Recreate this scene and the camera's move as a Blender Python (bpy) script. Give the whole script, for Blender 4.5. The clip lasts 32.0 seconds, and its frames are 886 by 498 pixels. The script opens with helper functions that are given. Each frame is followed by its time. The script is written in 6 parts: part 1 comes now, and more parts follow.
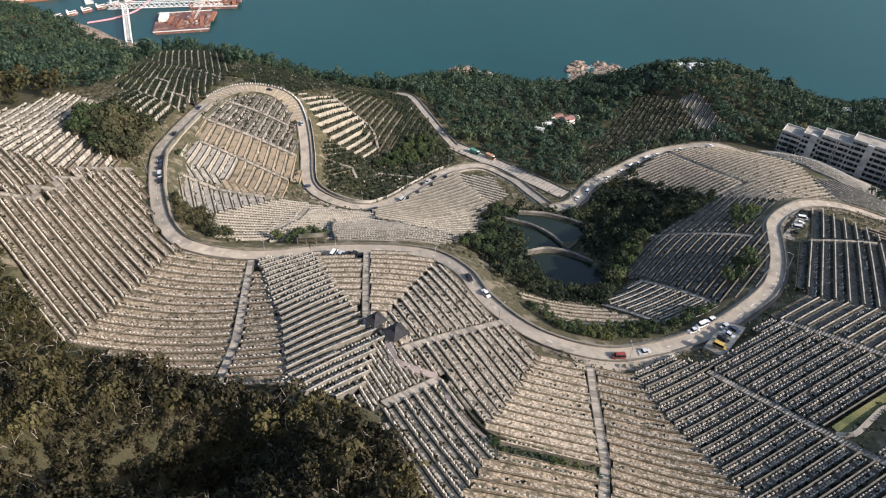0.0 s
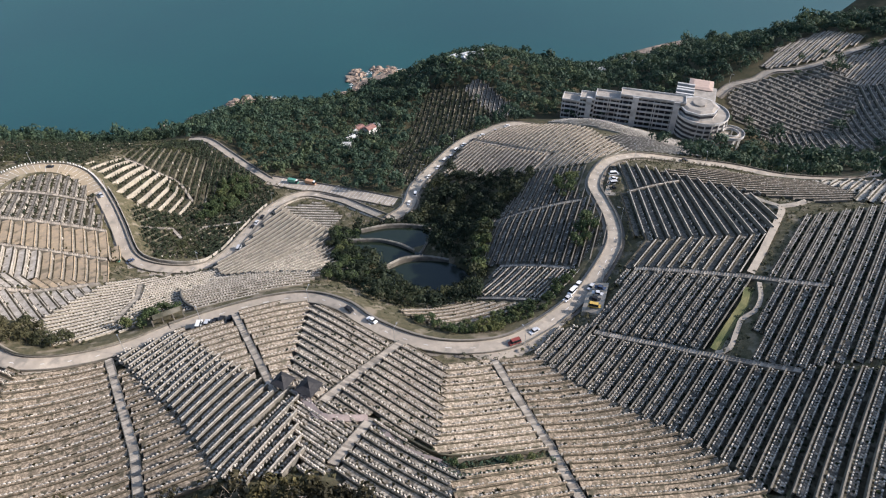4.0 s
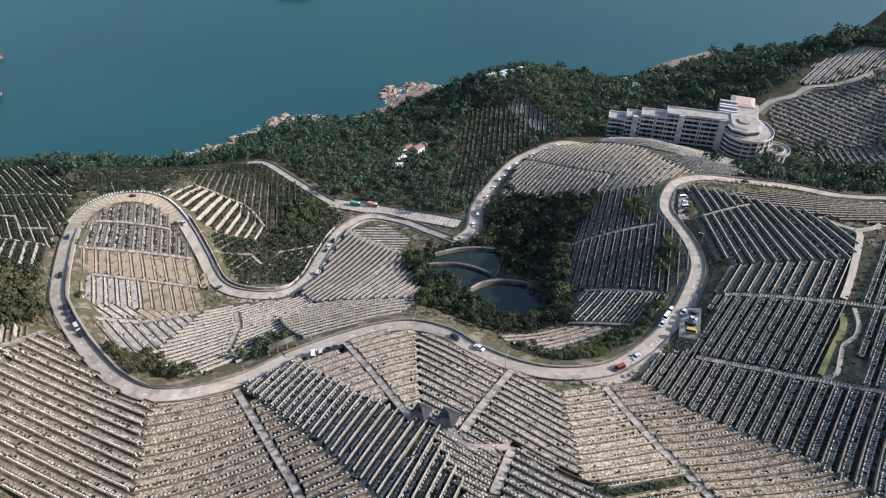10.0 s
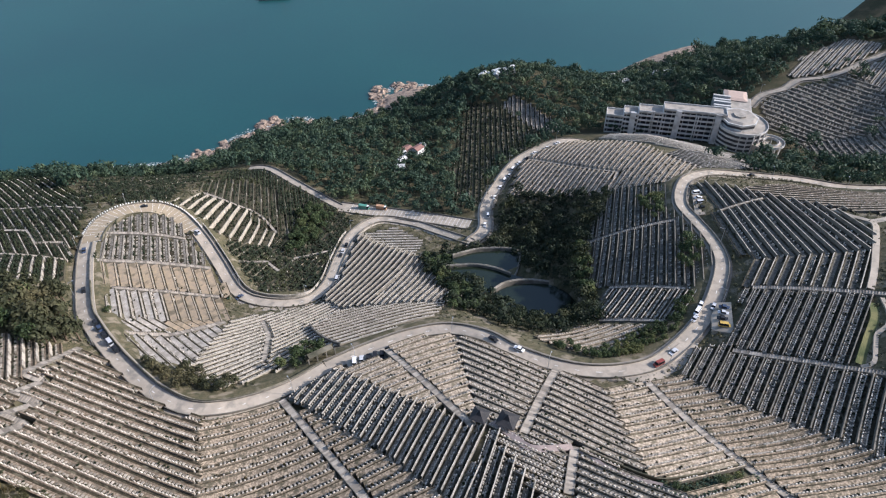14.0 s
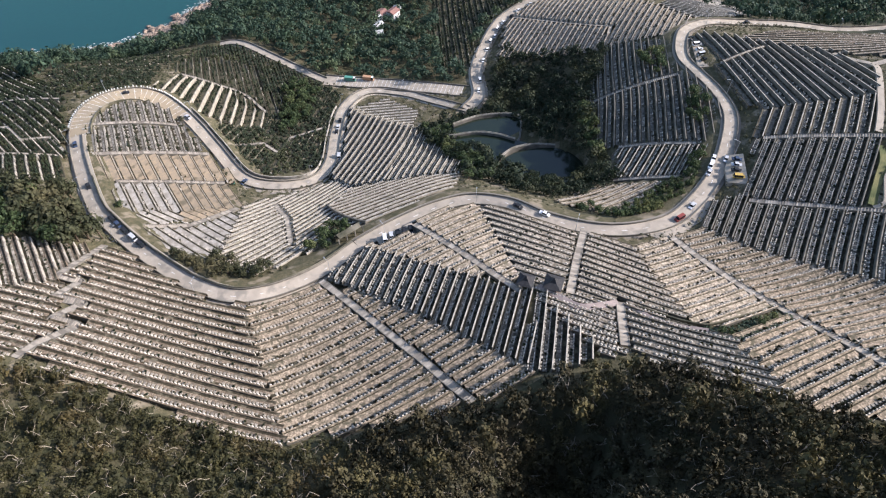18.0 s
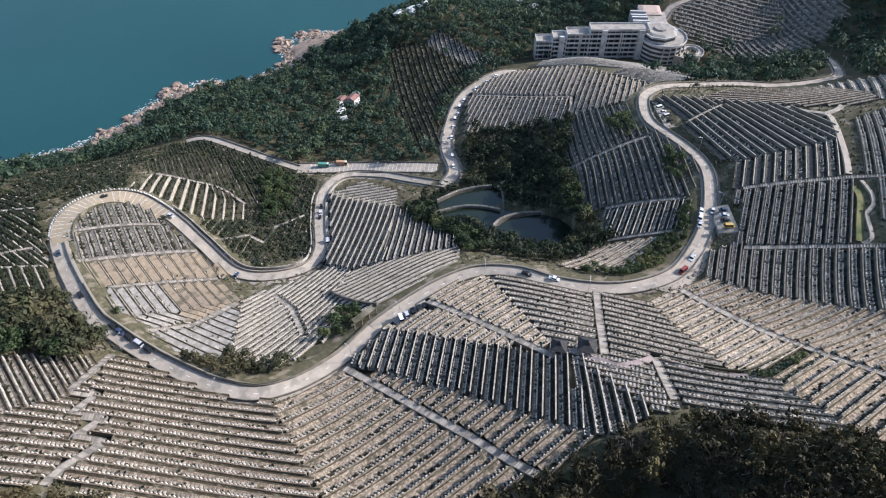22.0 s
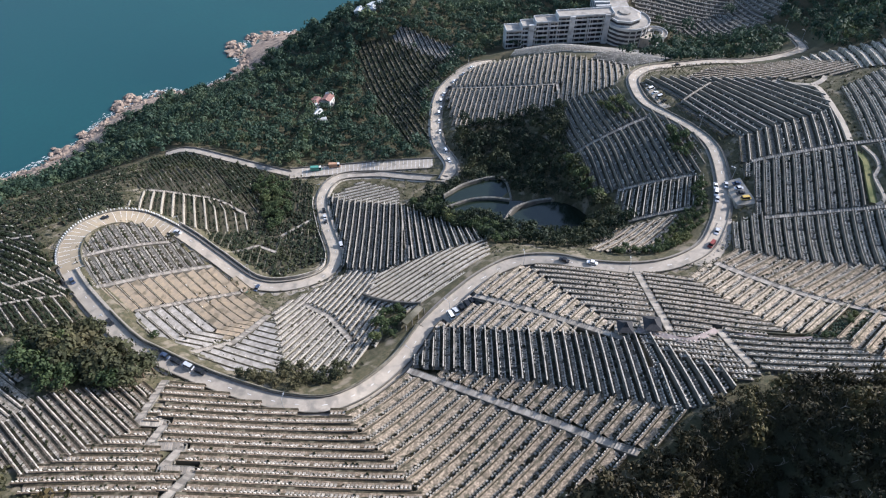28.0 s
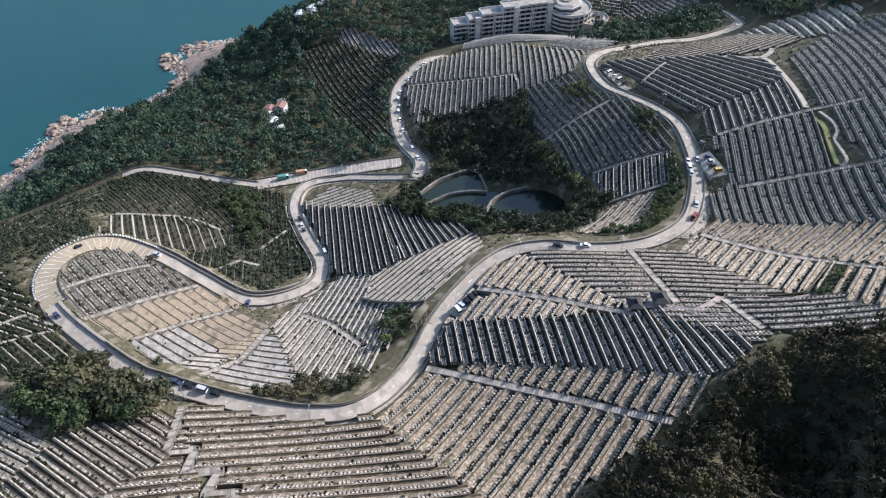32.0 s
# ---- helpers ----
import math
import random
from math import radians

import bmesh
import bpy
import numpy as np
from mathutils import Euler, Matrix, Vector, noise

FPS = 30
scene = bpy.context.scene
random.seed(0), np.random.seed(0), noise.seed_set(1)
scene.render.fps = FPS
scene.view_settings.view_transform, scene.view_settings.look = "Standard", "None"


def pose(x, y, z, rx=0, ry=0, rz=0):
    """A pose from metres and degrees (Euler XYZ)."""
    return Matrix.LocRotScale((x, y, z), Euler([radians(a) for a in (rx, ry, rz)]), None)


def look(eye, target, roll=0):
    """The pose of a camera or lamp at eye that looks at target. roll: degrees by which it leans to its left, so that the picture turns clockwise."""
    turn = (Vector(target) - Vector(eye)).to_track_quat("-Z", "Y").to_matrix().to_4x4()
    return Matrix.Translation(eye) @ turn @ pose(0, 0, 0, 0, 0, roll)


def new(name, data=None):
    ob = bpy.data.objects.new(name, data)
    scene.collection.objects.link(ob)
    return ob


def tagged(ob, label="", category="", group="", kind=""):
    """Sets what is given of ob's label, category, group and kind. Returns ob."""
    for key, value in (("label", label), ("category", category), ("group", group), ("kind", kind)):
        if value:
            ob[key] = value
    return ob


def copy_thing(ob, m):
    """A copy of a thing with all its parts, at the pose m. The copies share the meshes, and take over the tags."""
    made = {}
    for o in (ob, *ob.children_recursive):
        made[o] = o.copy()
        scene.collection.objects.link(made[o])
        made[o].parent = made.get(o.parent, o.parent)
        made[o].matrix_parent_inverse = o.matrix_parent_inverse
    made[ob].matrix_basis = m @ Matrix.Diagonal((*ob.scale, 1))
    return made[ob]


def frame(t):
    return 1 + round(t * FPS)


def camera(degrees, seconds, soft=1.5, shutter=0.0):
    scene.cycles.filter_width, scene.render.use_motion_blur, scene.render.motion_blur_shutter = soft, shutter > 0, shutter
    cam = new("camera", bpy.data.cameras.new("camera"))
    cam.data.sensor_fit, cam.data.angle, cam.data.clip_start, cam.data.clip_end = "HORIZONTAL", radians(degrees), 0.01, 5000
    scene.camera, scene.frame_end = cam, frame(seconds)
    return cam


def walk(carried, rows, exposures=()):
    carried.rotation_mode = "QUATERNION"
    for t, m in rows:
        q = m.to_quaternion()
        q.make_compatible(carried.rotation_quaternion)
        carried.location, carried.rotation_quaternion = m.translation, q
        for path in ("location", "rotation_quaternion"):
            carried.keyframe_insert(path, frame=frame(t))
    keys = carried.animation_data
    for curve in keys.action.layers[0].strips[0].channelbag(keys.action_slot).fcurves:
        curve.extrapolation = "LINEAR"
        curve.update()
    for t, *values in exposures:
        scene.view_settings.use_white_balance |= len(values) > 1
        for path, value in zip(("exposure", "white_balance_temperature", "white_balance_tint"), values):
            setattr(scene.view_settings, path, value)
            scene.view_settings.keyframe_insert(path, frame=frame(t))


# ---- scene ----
cam = camera(66.7, 32.0, 1.15)
ROWS = [
    (0.0, 0.05, 0.09, 342.90, 48.682, -0.736, 0.659),
    (0.5, -2.38, 1.15, 343.73, 49.009, -0.648, 0.801),
    (1.0, -4.93, 2.17, 344.44, 49.233, -0.697, 1.047),
    (1.5, -7.66, 3.15, 345.06, 49.487, -0.680, -7.044),
    (2.0, -10.58, 4.14, 345.61, 49.544, -0.461, -10.228),
    (2.5, -13.58, 5.12, 346.08, 49.602, -0.202, -10.161),
    (3.0, -16.49, 6.10, 346.44, 49.658, -0.142, -9.993),
    (3.5, -19.31, 7.01, 346.70, 49.593, -0.080, -20.007),
    (5.5, -32.03, 10.60, 348.27, 49.360, 0.023, -22.792),
    (6.0, -35.22, 11.64, 349.35, 49.446, 0.077, -22.708),
    (6.5, -38.36, 12.63, 350.94, 49.506, 0.193, -22.634),
    (7.0, -41.45, 13.54, 352.66, 49.536, 0.311, -22.582),
    (7.5, -44.52, 14.42, 354.43, 49.623, 0.385, -22.480),
    (8.0, -47.56, 15.32, 356.21, 49.646, 0.466, -22.401),
    (8.5, -50.58, 16.33, 357.97, 49.676, 0.551, -22.364),
    (9.0, -53.55, 17.48, 359.63, 49.683, 0.578, -22.252),
    (9.5, -56.48, 18.79, 361.16, 49.753, 0.600, -22.156),
    (10.0, -59.36, 20.17, 362.49, 49.784, 0.580, -22.079),
    (10.5, -62.25, 21.54, 363.58, 49.855, 0.475, -22.092),
    (11.0, -65.15, 22.82, 364.37, 49.777, 0.472, -23.936),
    (11.5, -68.02, 24.03, 364.90, 49.716, 0.493, -23.901),
    (12.0, -70.84, 25.23, 365.24, 49.670, 0.445, -23.859),
    (12.5, -73.62, 26.45, 365.47, 49.623, 0.445, -23.831),
    (13.0, -76.40, 27.74, 365.67, 49.580, 0.403, -23.811),
    (13.5, -79.24, 29.13, 365.85, 49.531, 0.403, -24.522),
    (14.0, -82.16, 30.62, 366.03, 49.461, 0.355, -25.035),
    (14.5, -85.14, 32.23, 366.23, 49.369, 0.298, -25.456),
    (16.5, -97.22, 38.64, 367.09, 49.083, 0.200, -28.868),
    (17.0, -100.29, 40.33, 367.40, 46.198, 0.263, -29.839),
    (17.5, -103.25, 42.21, 367.80, 38.288, 0.330, -30.366),
    (18.0, -106.14, 44.18, 368.15, 38.138, 0.328, -30.601),
    (18.5, -109.02, 46.18, 368.38, 38.104, 0.321, -31.455),
    (19.0, -111.93, 48.17, 368.48, 40.167, 0.265, -32.833),
    (19.5, -114.87, 50.11, 368.48, 44.677, 0.185, -33.864),
    (20.0, -117.82, 52.01, 368.48, 44.667, 0.175, -34.538),
    (20.5, -120.75, 53.86, 368.53, 44.645, 0.154, -35.361),
    (21.0, -123.65, 55.70, 368.63, 44.582, 0.169, -36.247),
    (21.5, -126.53, 57.57, 368.73, 44.532, 0.162, -37.062),
    (22.0, -129.37, 59.50, 368.77, 44.477, 0.161, -37.966),
    (22.5, -132.15, 61.50, 368.76, 44.414, 0.073, -38.648),
    (23.0, -134.85, 63.58, 368.70, 44.357, 0.023, -39.307),
    (23.5, -137.48, 65.73, 368.64, 44.323, 0.082, -40.072),
    (24.0, -140.05, 67.96, 368.60, 44.246, -0.006, -40.649),
    (24.5, -142.57, 70.27, 368.62, 44.187, -0.066, -41.277),
    (25.0, -145.06, 72.65, 368.71, 44.143, -0.123, -41.910),
    (25.5, -147.55, 75.09, 368.85, 44.104, -0.171, -42.402),
    (27.5, -157.69, 84.74, 369.34, 43.974, -0.331, -44.596),
    (28.0, -160.00, 87.01, 369.54, 43.933, -0.366, -45.148),
    (28.5, -162.10, 89.13, 369.83, 43.917, -0.308, -45.713),
    (29.0, -164.17, 91.22, 370.12, 43.892, -0.235, -46.268),
    (29.5, -166.25, 93.32, 370.35, 43.884, -0.185, -46.825),
    (30.0, -168.37, 95.48, 370.50, 43.852, -0.172, -47.920),
    (30.5, -170.51, 97.69, 370.60, 43.801, -0.260, -49.149),
    (31.0, -172.65, 99.92, 370.70, 43.749, -0.295, -50.299),
    (31.5, -174.78, 102.15, 370.83, 43.691, -0.372, -51.545),
    (32.0, -176.88, 104.36, 370.97, 43.642, -0.407, -52.702),
]
walk(cam, [(t, pose(x, y, z, rx, ry, rz)) for t, x, y, z, rx, ry, rz in ROWS], [(0.0, 0.46, 6250, 13), (3.0, 0.48, 6150, 14), (6.0, 0.54, 5800, 14), (17.0, 0.53, 5750, 14), (17.7, 0.73, 5850, 15), (19.0, 0.73, 5850, 15), (19.7, 0.61, 5700, 14), (32.0, 0.69, 5550, 13)])

# ---- daylight: low morning sun from the east, hazy sky ----
SUN_AZ, SUN_EL = math.atan2(0.91, -0.42), radians(29)
world = bpy.data.worlds.new("sky")
scene.world = world
world.use_nodes = True
wn = world.node_tree.nodes
sky = wn.new("ShaderNodeTexSky")
sky.sky_type, sky.sun_disc = "NISHITA", False
sky.sun_elevation, sky.sun_rotation = SUN_EL, SUN_AZ
sky.air_density, sky.dust_density, sky.altitude = 1.3, 2.5, 300
world.node_tree.links.new(sky.outputs[0], wn["Background"].inputs[0])
wn["Background"].inputs[1].default_value = 0.14
sun = new("sun", bpy.data.lights.new("sun", "SUN"))
sun.data.energy, sun.data.angle, sun.data.color = 5.0, radians(0.6), (1.0, 0.90, 0.78)
sdir = Vector((math.sin(SUN_AZ) * math.cos(SUN_EL), math.cos(SUN_AZ) * math.cos(SUN_EL), math.sin(SUN_EL)))
sun.matrix_world = look(sdir * 900 + Vector((0, 200, 150)), (0, 200, 150))


# ---- materials ----
def material(name, base, rough=0.85, metal=0.0, alt=None, scale=0.5, fine=6.0, bump=0.3, dist=0.05, island=0.0, objrand=0.0, stain=None, stain_scale=0.08, grit=0.5):
    """Procedural surface: two tones mixed by coarse and fine noise, optional stains, per-piece variation and relief."""
    m = bpy.data.materials.new(name)
    m.use_nodes = True
    nt = m.node_tree
    n, l = nt.nodes, nt.links
    b = n["Principled BSDF"]
    b.inputs["Roughness"].default_value, b.inputs["Metallic"].default_value = rough, metal
    b.inputs["Specular IOR Level"].default_value = 0.25
    geo = n.new("ShaderNodeNewGeometry")
    pos = geo.outputs["Position"]
    alt = alt or [c * 0.72 for c in base]

    def noisy(s, detail=3.0):
        t = n.new("ShaderNodeTexNoise")
        t.inputs["Scale"].default_value, t.inputs["Detail"].default_value = s, detail
        l.new(pos, t.inputs["Vector"])
        return t.outputs["Fac"]

    def ramp(src, lo, hi):
        r = n.new("ShaderNodeMapRange")
        r.inputs[1].default_value, r.inputs[2].default_value = lo, hi
        l.new(src, r.inputs[0])
        return r.outputs[0]

    def mix(fac, a, c, mode="MIX"):
        x = n.new("ShaderNodeMix")
        x.data_type, x.blend_type = "RGBA", mode
        for sock, v in ((x.inputs[0], fac), (x.inputs[6], a), (x.inputs[7], c)):
            if hasattr(v, "links"):
                l.new(v, sock)
            else:
                sock.default_value = v if isinstance(v, float) else (*v, 1.0)
        return x.outputs[2]

    col = mix(ramp(noisy(scale), 0.35, 0.65), base, alt)
    col = mix(ramp(noisy(fine, 2.0), 0.4, 0.6), col, mix(grit, col, alt))
    if stain:
        col = mix(ramp(noisy(stain_scale, 5.0), 0.52, 0.66), col, stain)
    if island or objrand:
        src = geo.outputs["Random Per Island"] if island else n.new("ShaderNodeObjectInfo").outputs["Random"]
        amount = island or objrand
        hs = n.new("ShaderNodeHueSaturation")
        r = n.new("ShaderNodeMapRange")
        r.inputs[3].default_value, r.inputs[4].default_value = 1 - amount, 1 + amount
        l.new(src, r.inputs[0])
        l.new(r.outputs[0], hs.inputs["Value"])
        l.new(col, hs.inputs["Color"])
        col = hs.outputs[0]
    l.new(col, b.inputs["Base Color"])
    if bump:
        bp = n.new("ShaderNodeBump")
        bp.inputs["Strength"].default_value, bp.inputs["Distance"].default_value = bump, dist
        l.new(noisy(fine), bp.inputs["Height"])
        l.new(bp.outputs[0], b.inputs["Normal"])
    return m


def leafy(name, a, b_, c, light=0.25, patch=0.2):
    """Foliage: colour patches tree by tree, each leaf clump a little lighter or darker, some light through the leaves."""
    m = material(name, a, 0.7, alt=b_, scale=patch, fine=0.9, bump=0, island=0.32, stain=c, stain_scale=0.05)
    n, l = m.node_tree.nodes, m.node_tree.links
    b = n["Principled BSDF"]
    tr = n.new("ShaderNodeBsdfTranslucent")
    src = b.inputs["Base Color"].links[0].from_socket
    l.new(src, tr.inputs["Color"])
    mx = n.new("ShaderNodeMixShader")
    mx.inputs[0].default_value = light
    l.new(b.outputs[0], mx.inputs[1])
    l.new(tr.outputs[0], mx.inputs[2])
    l.new(mx.outputs[0], n["Material Output"].inputs["Surface"])
    return m


M = {
    "earth": material("earth", (0.075, 0.064, 0.036), 0.95, alt=(0.042, 0.044, 0.022), scale=0.06, fine=1.2, bump=0.6, dist=0.3, stain=(0.098, 0.08, 0.046)),
    "rock": material("coast_rock", (0.42, 0.325, 0.245), 0.9, alt=(0.24, 0.18, 0.14), scale=0.25, fine=0.9, bump=1.0, dist=0.8, stain=(0.09, 0.075, 0.068), stain_scale=0.12, grit=0.8),
    "road": material("road_concrete", (0.41, 0.355, 0.288), 0.9, alt=(0.31, 0.27, 0.22), scale=0.18, fine=1.1, bump=0.15, stain=(0.24, 0.215, 0.18), stain_scale=0.22, grit=0.4),
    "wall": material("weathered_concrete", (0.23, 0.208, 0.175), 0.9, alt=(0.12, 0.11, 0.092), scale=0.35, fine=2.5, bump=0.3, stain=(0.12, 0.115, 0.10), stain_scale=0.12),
    "wall_white": material("whitewashed_wall", (0.45, 0.405, 0.325), 0.85, alt=(0.29, 0.26, 0.21), scale=0.35, fine=2.5, bump=0.2, stain=(0.28, 0.25, 0.21), stain_scale=0.12),
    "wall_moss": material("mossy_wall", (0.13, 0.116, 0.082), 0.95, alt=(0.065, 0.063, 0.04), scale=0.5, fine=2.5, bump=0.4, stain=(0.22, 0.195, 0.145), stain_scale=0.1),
    "coping": material("pale_coping", (0.50, 0.46, 0.40), 0.85, alt=(0.27, 0.245, 0.205), scale=0.8, fine=3.0, bump=0.2, stain=(0.2, 0.185, 0.15), stain_scale=0.2),
    "tan": material("tan_concrete", (0.33, 0.268, 0.18), 0.9, alt=(0.27, 0.22, 0.155), scale=0.15, fine=2.0, bump=0.15, stain=(0.28, 0.24, 0.18), stain_scale=0.2),
    "pale": material("pale_concrete", (0.52, 0.435, 0.34), 0.9, alt=(0.17, 0.14, 0.102), scale=1.1, fine=2.2, bump=0.4, stain=(0.15, 0.13, 0.09), stain_scale=0.6, grit=0.7),
    "worn": material("worn_concrete", (0.42, 0.337, 0.246), 0.9, alt=(0.15, 0.12, 0.086), scale=1.0, fine=2.0, bump=0.4, stain=(0.085, 0.075, 0.05), stain_scale=0.5, grit=0.9),
    "brown": material("brown_stained_concrete", (0.31, 0.245, 0.182), 0.9, alt=(0.115, 0.088, 0.062), scale=1.0, fine=2.0, bump=0.4, stain=(0.12, 0.10, 0.075), stain_scale=0.45, grit=0.9),
    "white": material("white_concrete", (0.58, 0.52, 0.45), 0.85, alt=(0.26, 0.24, 0.20), scale=0.7, fine=2.4, bump=0.3, stain=(0.15, 0.135, 0.11), stain_scale=0.45, grit=0.8),
    "ochre": material("ochre_concrete", (0.43, 0.325, 0.205), 0.9, alt=(0.29, 0.235, 0.17), scale=0.45, fine=2.0, bump=0.3, stain=(0.17, 0.14, 0.095), stain_scale=0.22, grit=0.7),
    "lime": material("limewashed_concrete", (0.52, 0.47, 0.41), 0.85, alt=(0.30, 0.27, 0.23), scale=0.5, fine=2.0, bump=0.3, stain=(0.27, 0.24, 0.20), stain_scale=0.3, grit=0.6),
    "facade": material("weathered_white_facade", (0.56, 0.55, 0.53), 0.6, alt=(0.44, 0.43, 0.41), scale=0.2, fine=1.5, bump=0.05, stain=(0.33, 0.32, 0.30), stain_scale=0.15),
    "roofing": material("weathered_roof_screed", (0.38, 0.345, 0.30), 0.85, alt=(0.28, 0.255, 0.22), scale=0.25, fine=1.5, bump=0.1, stain=(0.22, 0.20, 0.175), stain_scale=0.15),
    "step": material("worn_concrete_step", (0.34, 0.295, 0.24), 0.85, alt=(0.27, 0.24, 0.20), scale=0.8, fine=3.0, bump=0.2, objrand=0.4),
    "moss": material("mossy_concrete", (0.112, 0.094, 0.062), 0.95, alt=(0.045, 0.042, 0.026), scale=0.9, fine=2.5, bump=0.5, stain=(0.055, 0.06, 0.03), stain_scale=0.15),
    "streaked": material("streaked_grey_concrete", (0.32, 0.29, 0.255), 0.9, alt=(0.11, 0.098, 0.08), scale=1.1, fine=2.2, bump=0.4, stain=(0.10, 0.09, 0.07), stain_scale=0.4, grit=0.8),
    # dark tone holds the shade of slopes turned away from the sun
    "grey": material("grey_shaded_concrete", (0.19, 0.175, 0.15), 0.9, alt=(0.09, 0.082, 0.068), scale=0.8, fine=2.0, bump=0.3, stain=(0.05, 0.05, 0.04), stain_scale=0.4, grit=0.8),
    "stone": material("grave_granite", (0.59, 0.54, 0.465), 0.6, alt=(0.38, 0.345, 0.295), scale=0.7, fine=5.0, bump=0.1, island=0.3),
    "slab": material("grave_slab", (0.40, 0.36, 0.30), 0.8, alt=(0.20, 0.178, 0.145), scale=0.6, fine=4.0, bump=0.1, island=0.45),
    "stone_single": material("headstone_granite", (0.59, 0.54, 0.465), 0.6, alt=(0.38, 0.345, 0.295), scale=0.7, fine=5.0, bump=0.1, objrand=0.22),
    "slab_single": material("slab_granite", (0.40, 0.36, 0.30), 0.8, alt=(0.20, 0.178, 0.145), scale=0.6, fine=4.0, bump=0.1, objrand=0.4),
    "grass": material("dry_grass", (0.125, 0.105, 0.062), 0.95, alt=(0.062, 0.06, 0.032), scale=0.5, fine=2.0, bump=0.6, dist=0.2, stain=(0.215, 0.18, 0.13), stain_scale=0.2),
    "paving": material("pinkish_paving", (0.33, 0.265, 0.24), 0.85, alt=(0.24, 0.195, 0.175), scale=0.6, fine=3.0, bump=0.2),
    "lawn": material("lawn_grass", (0.115, 0.125, 0.05), 0.95, alt=(0.075, 0.088, 0.035), scale=0.3, fine=2.0, bump=0.6, dist=0.2, stain=(0.20, 0.18, 0.08)),
    "bark": material("bark", (0.16, 0.12, 0.085), 0.95, alt=(0.09, 0.07, 0.05), scale=1.5, fine=8.0, bump=0.6),
    "twig": material("bare_branches", (0.34, 0.29, 0.23), 0.9, alt=(0.20, 0.17, 0.13), scale=1.5, fine=8.0, bump=0.3),
    # woodland green shifted to blue, so distance haze sits in the colour
    "leaf": leafy("hazed_green_leaves", (0.052, 0.085, 0.050), (0.026, 0.049, 0.033), (0.080, 0.105, 0.052)),
    "leaf_tree": leafy("fresh_green_leaves", (0.076, 0.104, 0.040), (0.038, 0.058, 0.024), (0.115, 0.125, 0.045)),
    "leaf_dry": leafy("olive_brown_leaves", (0.062, 0.056, 0.020), (0.026, 0.027, 0.010), (0.084, 0.062, 0.025), 0.15, 0.33),
    "leaf_hill": leafy("dark_scrub_leaves", (0.062, 0.051, 0.023), (0.021, 0.020, 0.010), (0.086, 0.074, 0.030), 0.12, 0.33),
    "leaf_olive": leafy("olive_leaves", (0.068, 0.070, 0.034), (0.034, 0.040, 0.019), (0.098, 0.088, 0.044)),
    # dark shrub green, lowered further for the shadow over the pond wood
    "leaf_dark": leafy("dark_leaves_with_shade", (0.030, 0.042, 0.021), (0.017, 0.026, 0.014), (0.050, 0.056, 0.025)),
    # weedy soil, darkened to include the shadow of the terrace walls
    "soil": material("weedy_soil_and_wall_shade", (0.068, 0.054, 0.034), 0.95, alt=(0.024, 0.022, 0.013), scale=1.1, fine=4.0, bump=0.8, dist=0.15, stain=(0.13, 0.115, 0.08), stain_scale=0.4),
    "paint": material("white_paint", (0.78, 0.77, 0.74), 0.5, alt=(0.64, 0.63, 0.60), scale=0.2, fine=1.5, bump=0.05, stain=(0.50, 0.49, 0.46)),
    # near-black colour stands in for the unlit depth of openings and gaps
    "dark": material("dark_opening_shade", (0.05, 0.052, 0.058), 0.6, alt=(0.03, 0.03, 0.035)),
}


def water(name, col, deep, bump, scale, rough):
    m = material(name, col, rough, alt=deep, scale=0.004, fine=scale, bump=bump, dist=0.15, stain=None)
    m.node_tree.nodes["Principled BSDF"].inputs["Specular IOR Level"].default_value = 0.5
    return m


M["sea"] = water("sea_water", (0.009, 0.062, 0.061), (0.007, 0.049, 0.053), 0.25, 0.25, 0.40)
M["pond"] = water("pond_water", (0.020, 0.029, 0.019), (0.014, 0.021, 0.014), 0.1, 0.6, 0.16)


# ---- mesh helpers ----
def mesh_of(name, verts, faces, mat):
    """A mesh from vertex and face arrays; faces all with the same number of corners."""
    me = bpy.data.meshes.new(name)
    v, f = np.asarray(verts, dtype=np.float32), np.asarray(faces, dtype=np.int32)
    k = f.shape[1]
    me.vertices.add(len(v))
    me.vertices.foreach_set("co", v.ravel())
    me.loops.add(f.size)
    me.loops.foreach_set("vertex_index", f.ravel())
    me.polygons.add(len(f))
    me.polygons.foreach_set("loop_start", np.arange(len(f), dtype=np.int32) * k)
    me.polygons.foreach_set("use_smooth", np.zeros(len(f), bool))
    me.update(calc_edges=True)
    for q in mat if isinstance(mat, (list, tuple)) else [mat]:
        me.materials.append(q)
    return me


def link(name, me, parent=None, label="", kind=""):
    ob = new(name, me)
    if parent:
        ob.parent = parent
    return tagged(ob, label, kind=kind)


def part(name, bm, mat, parent=None, label=""):
    me = bpy.data.meshes.new(name)
    bm.to_mesh(me)
    bm.free()
    me.materials.append(mat)
    return link(name, me, parent, label)


CORNERS = np.array([(-1, -1, -1), (1, -1, -1), (1, 1, -1), (-1, 1, -1), (-1, -1, 1), (1, -1, 1), (1, 1, 1), (-1, 1, 1)], dtype=float)
SIDES = np.array([(4, 5, 6, 7), (0, 1, 5, 4), (1, 2, 6, 5), (2, 3, 7, 6), (3, 0, 4, 7), (3, 2, 1, 0)])


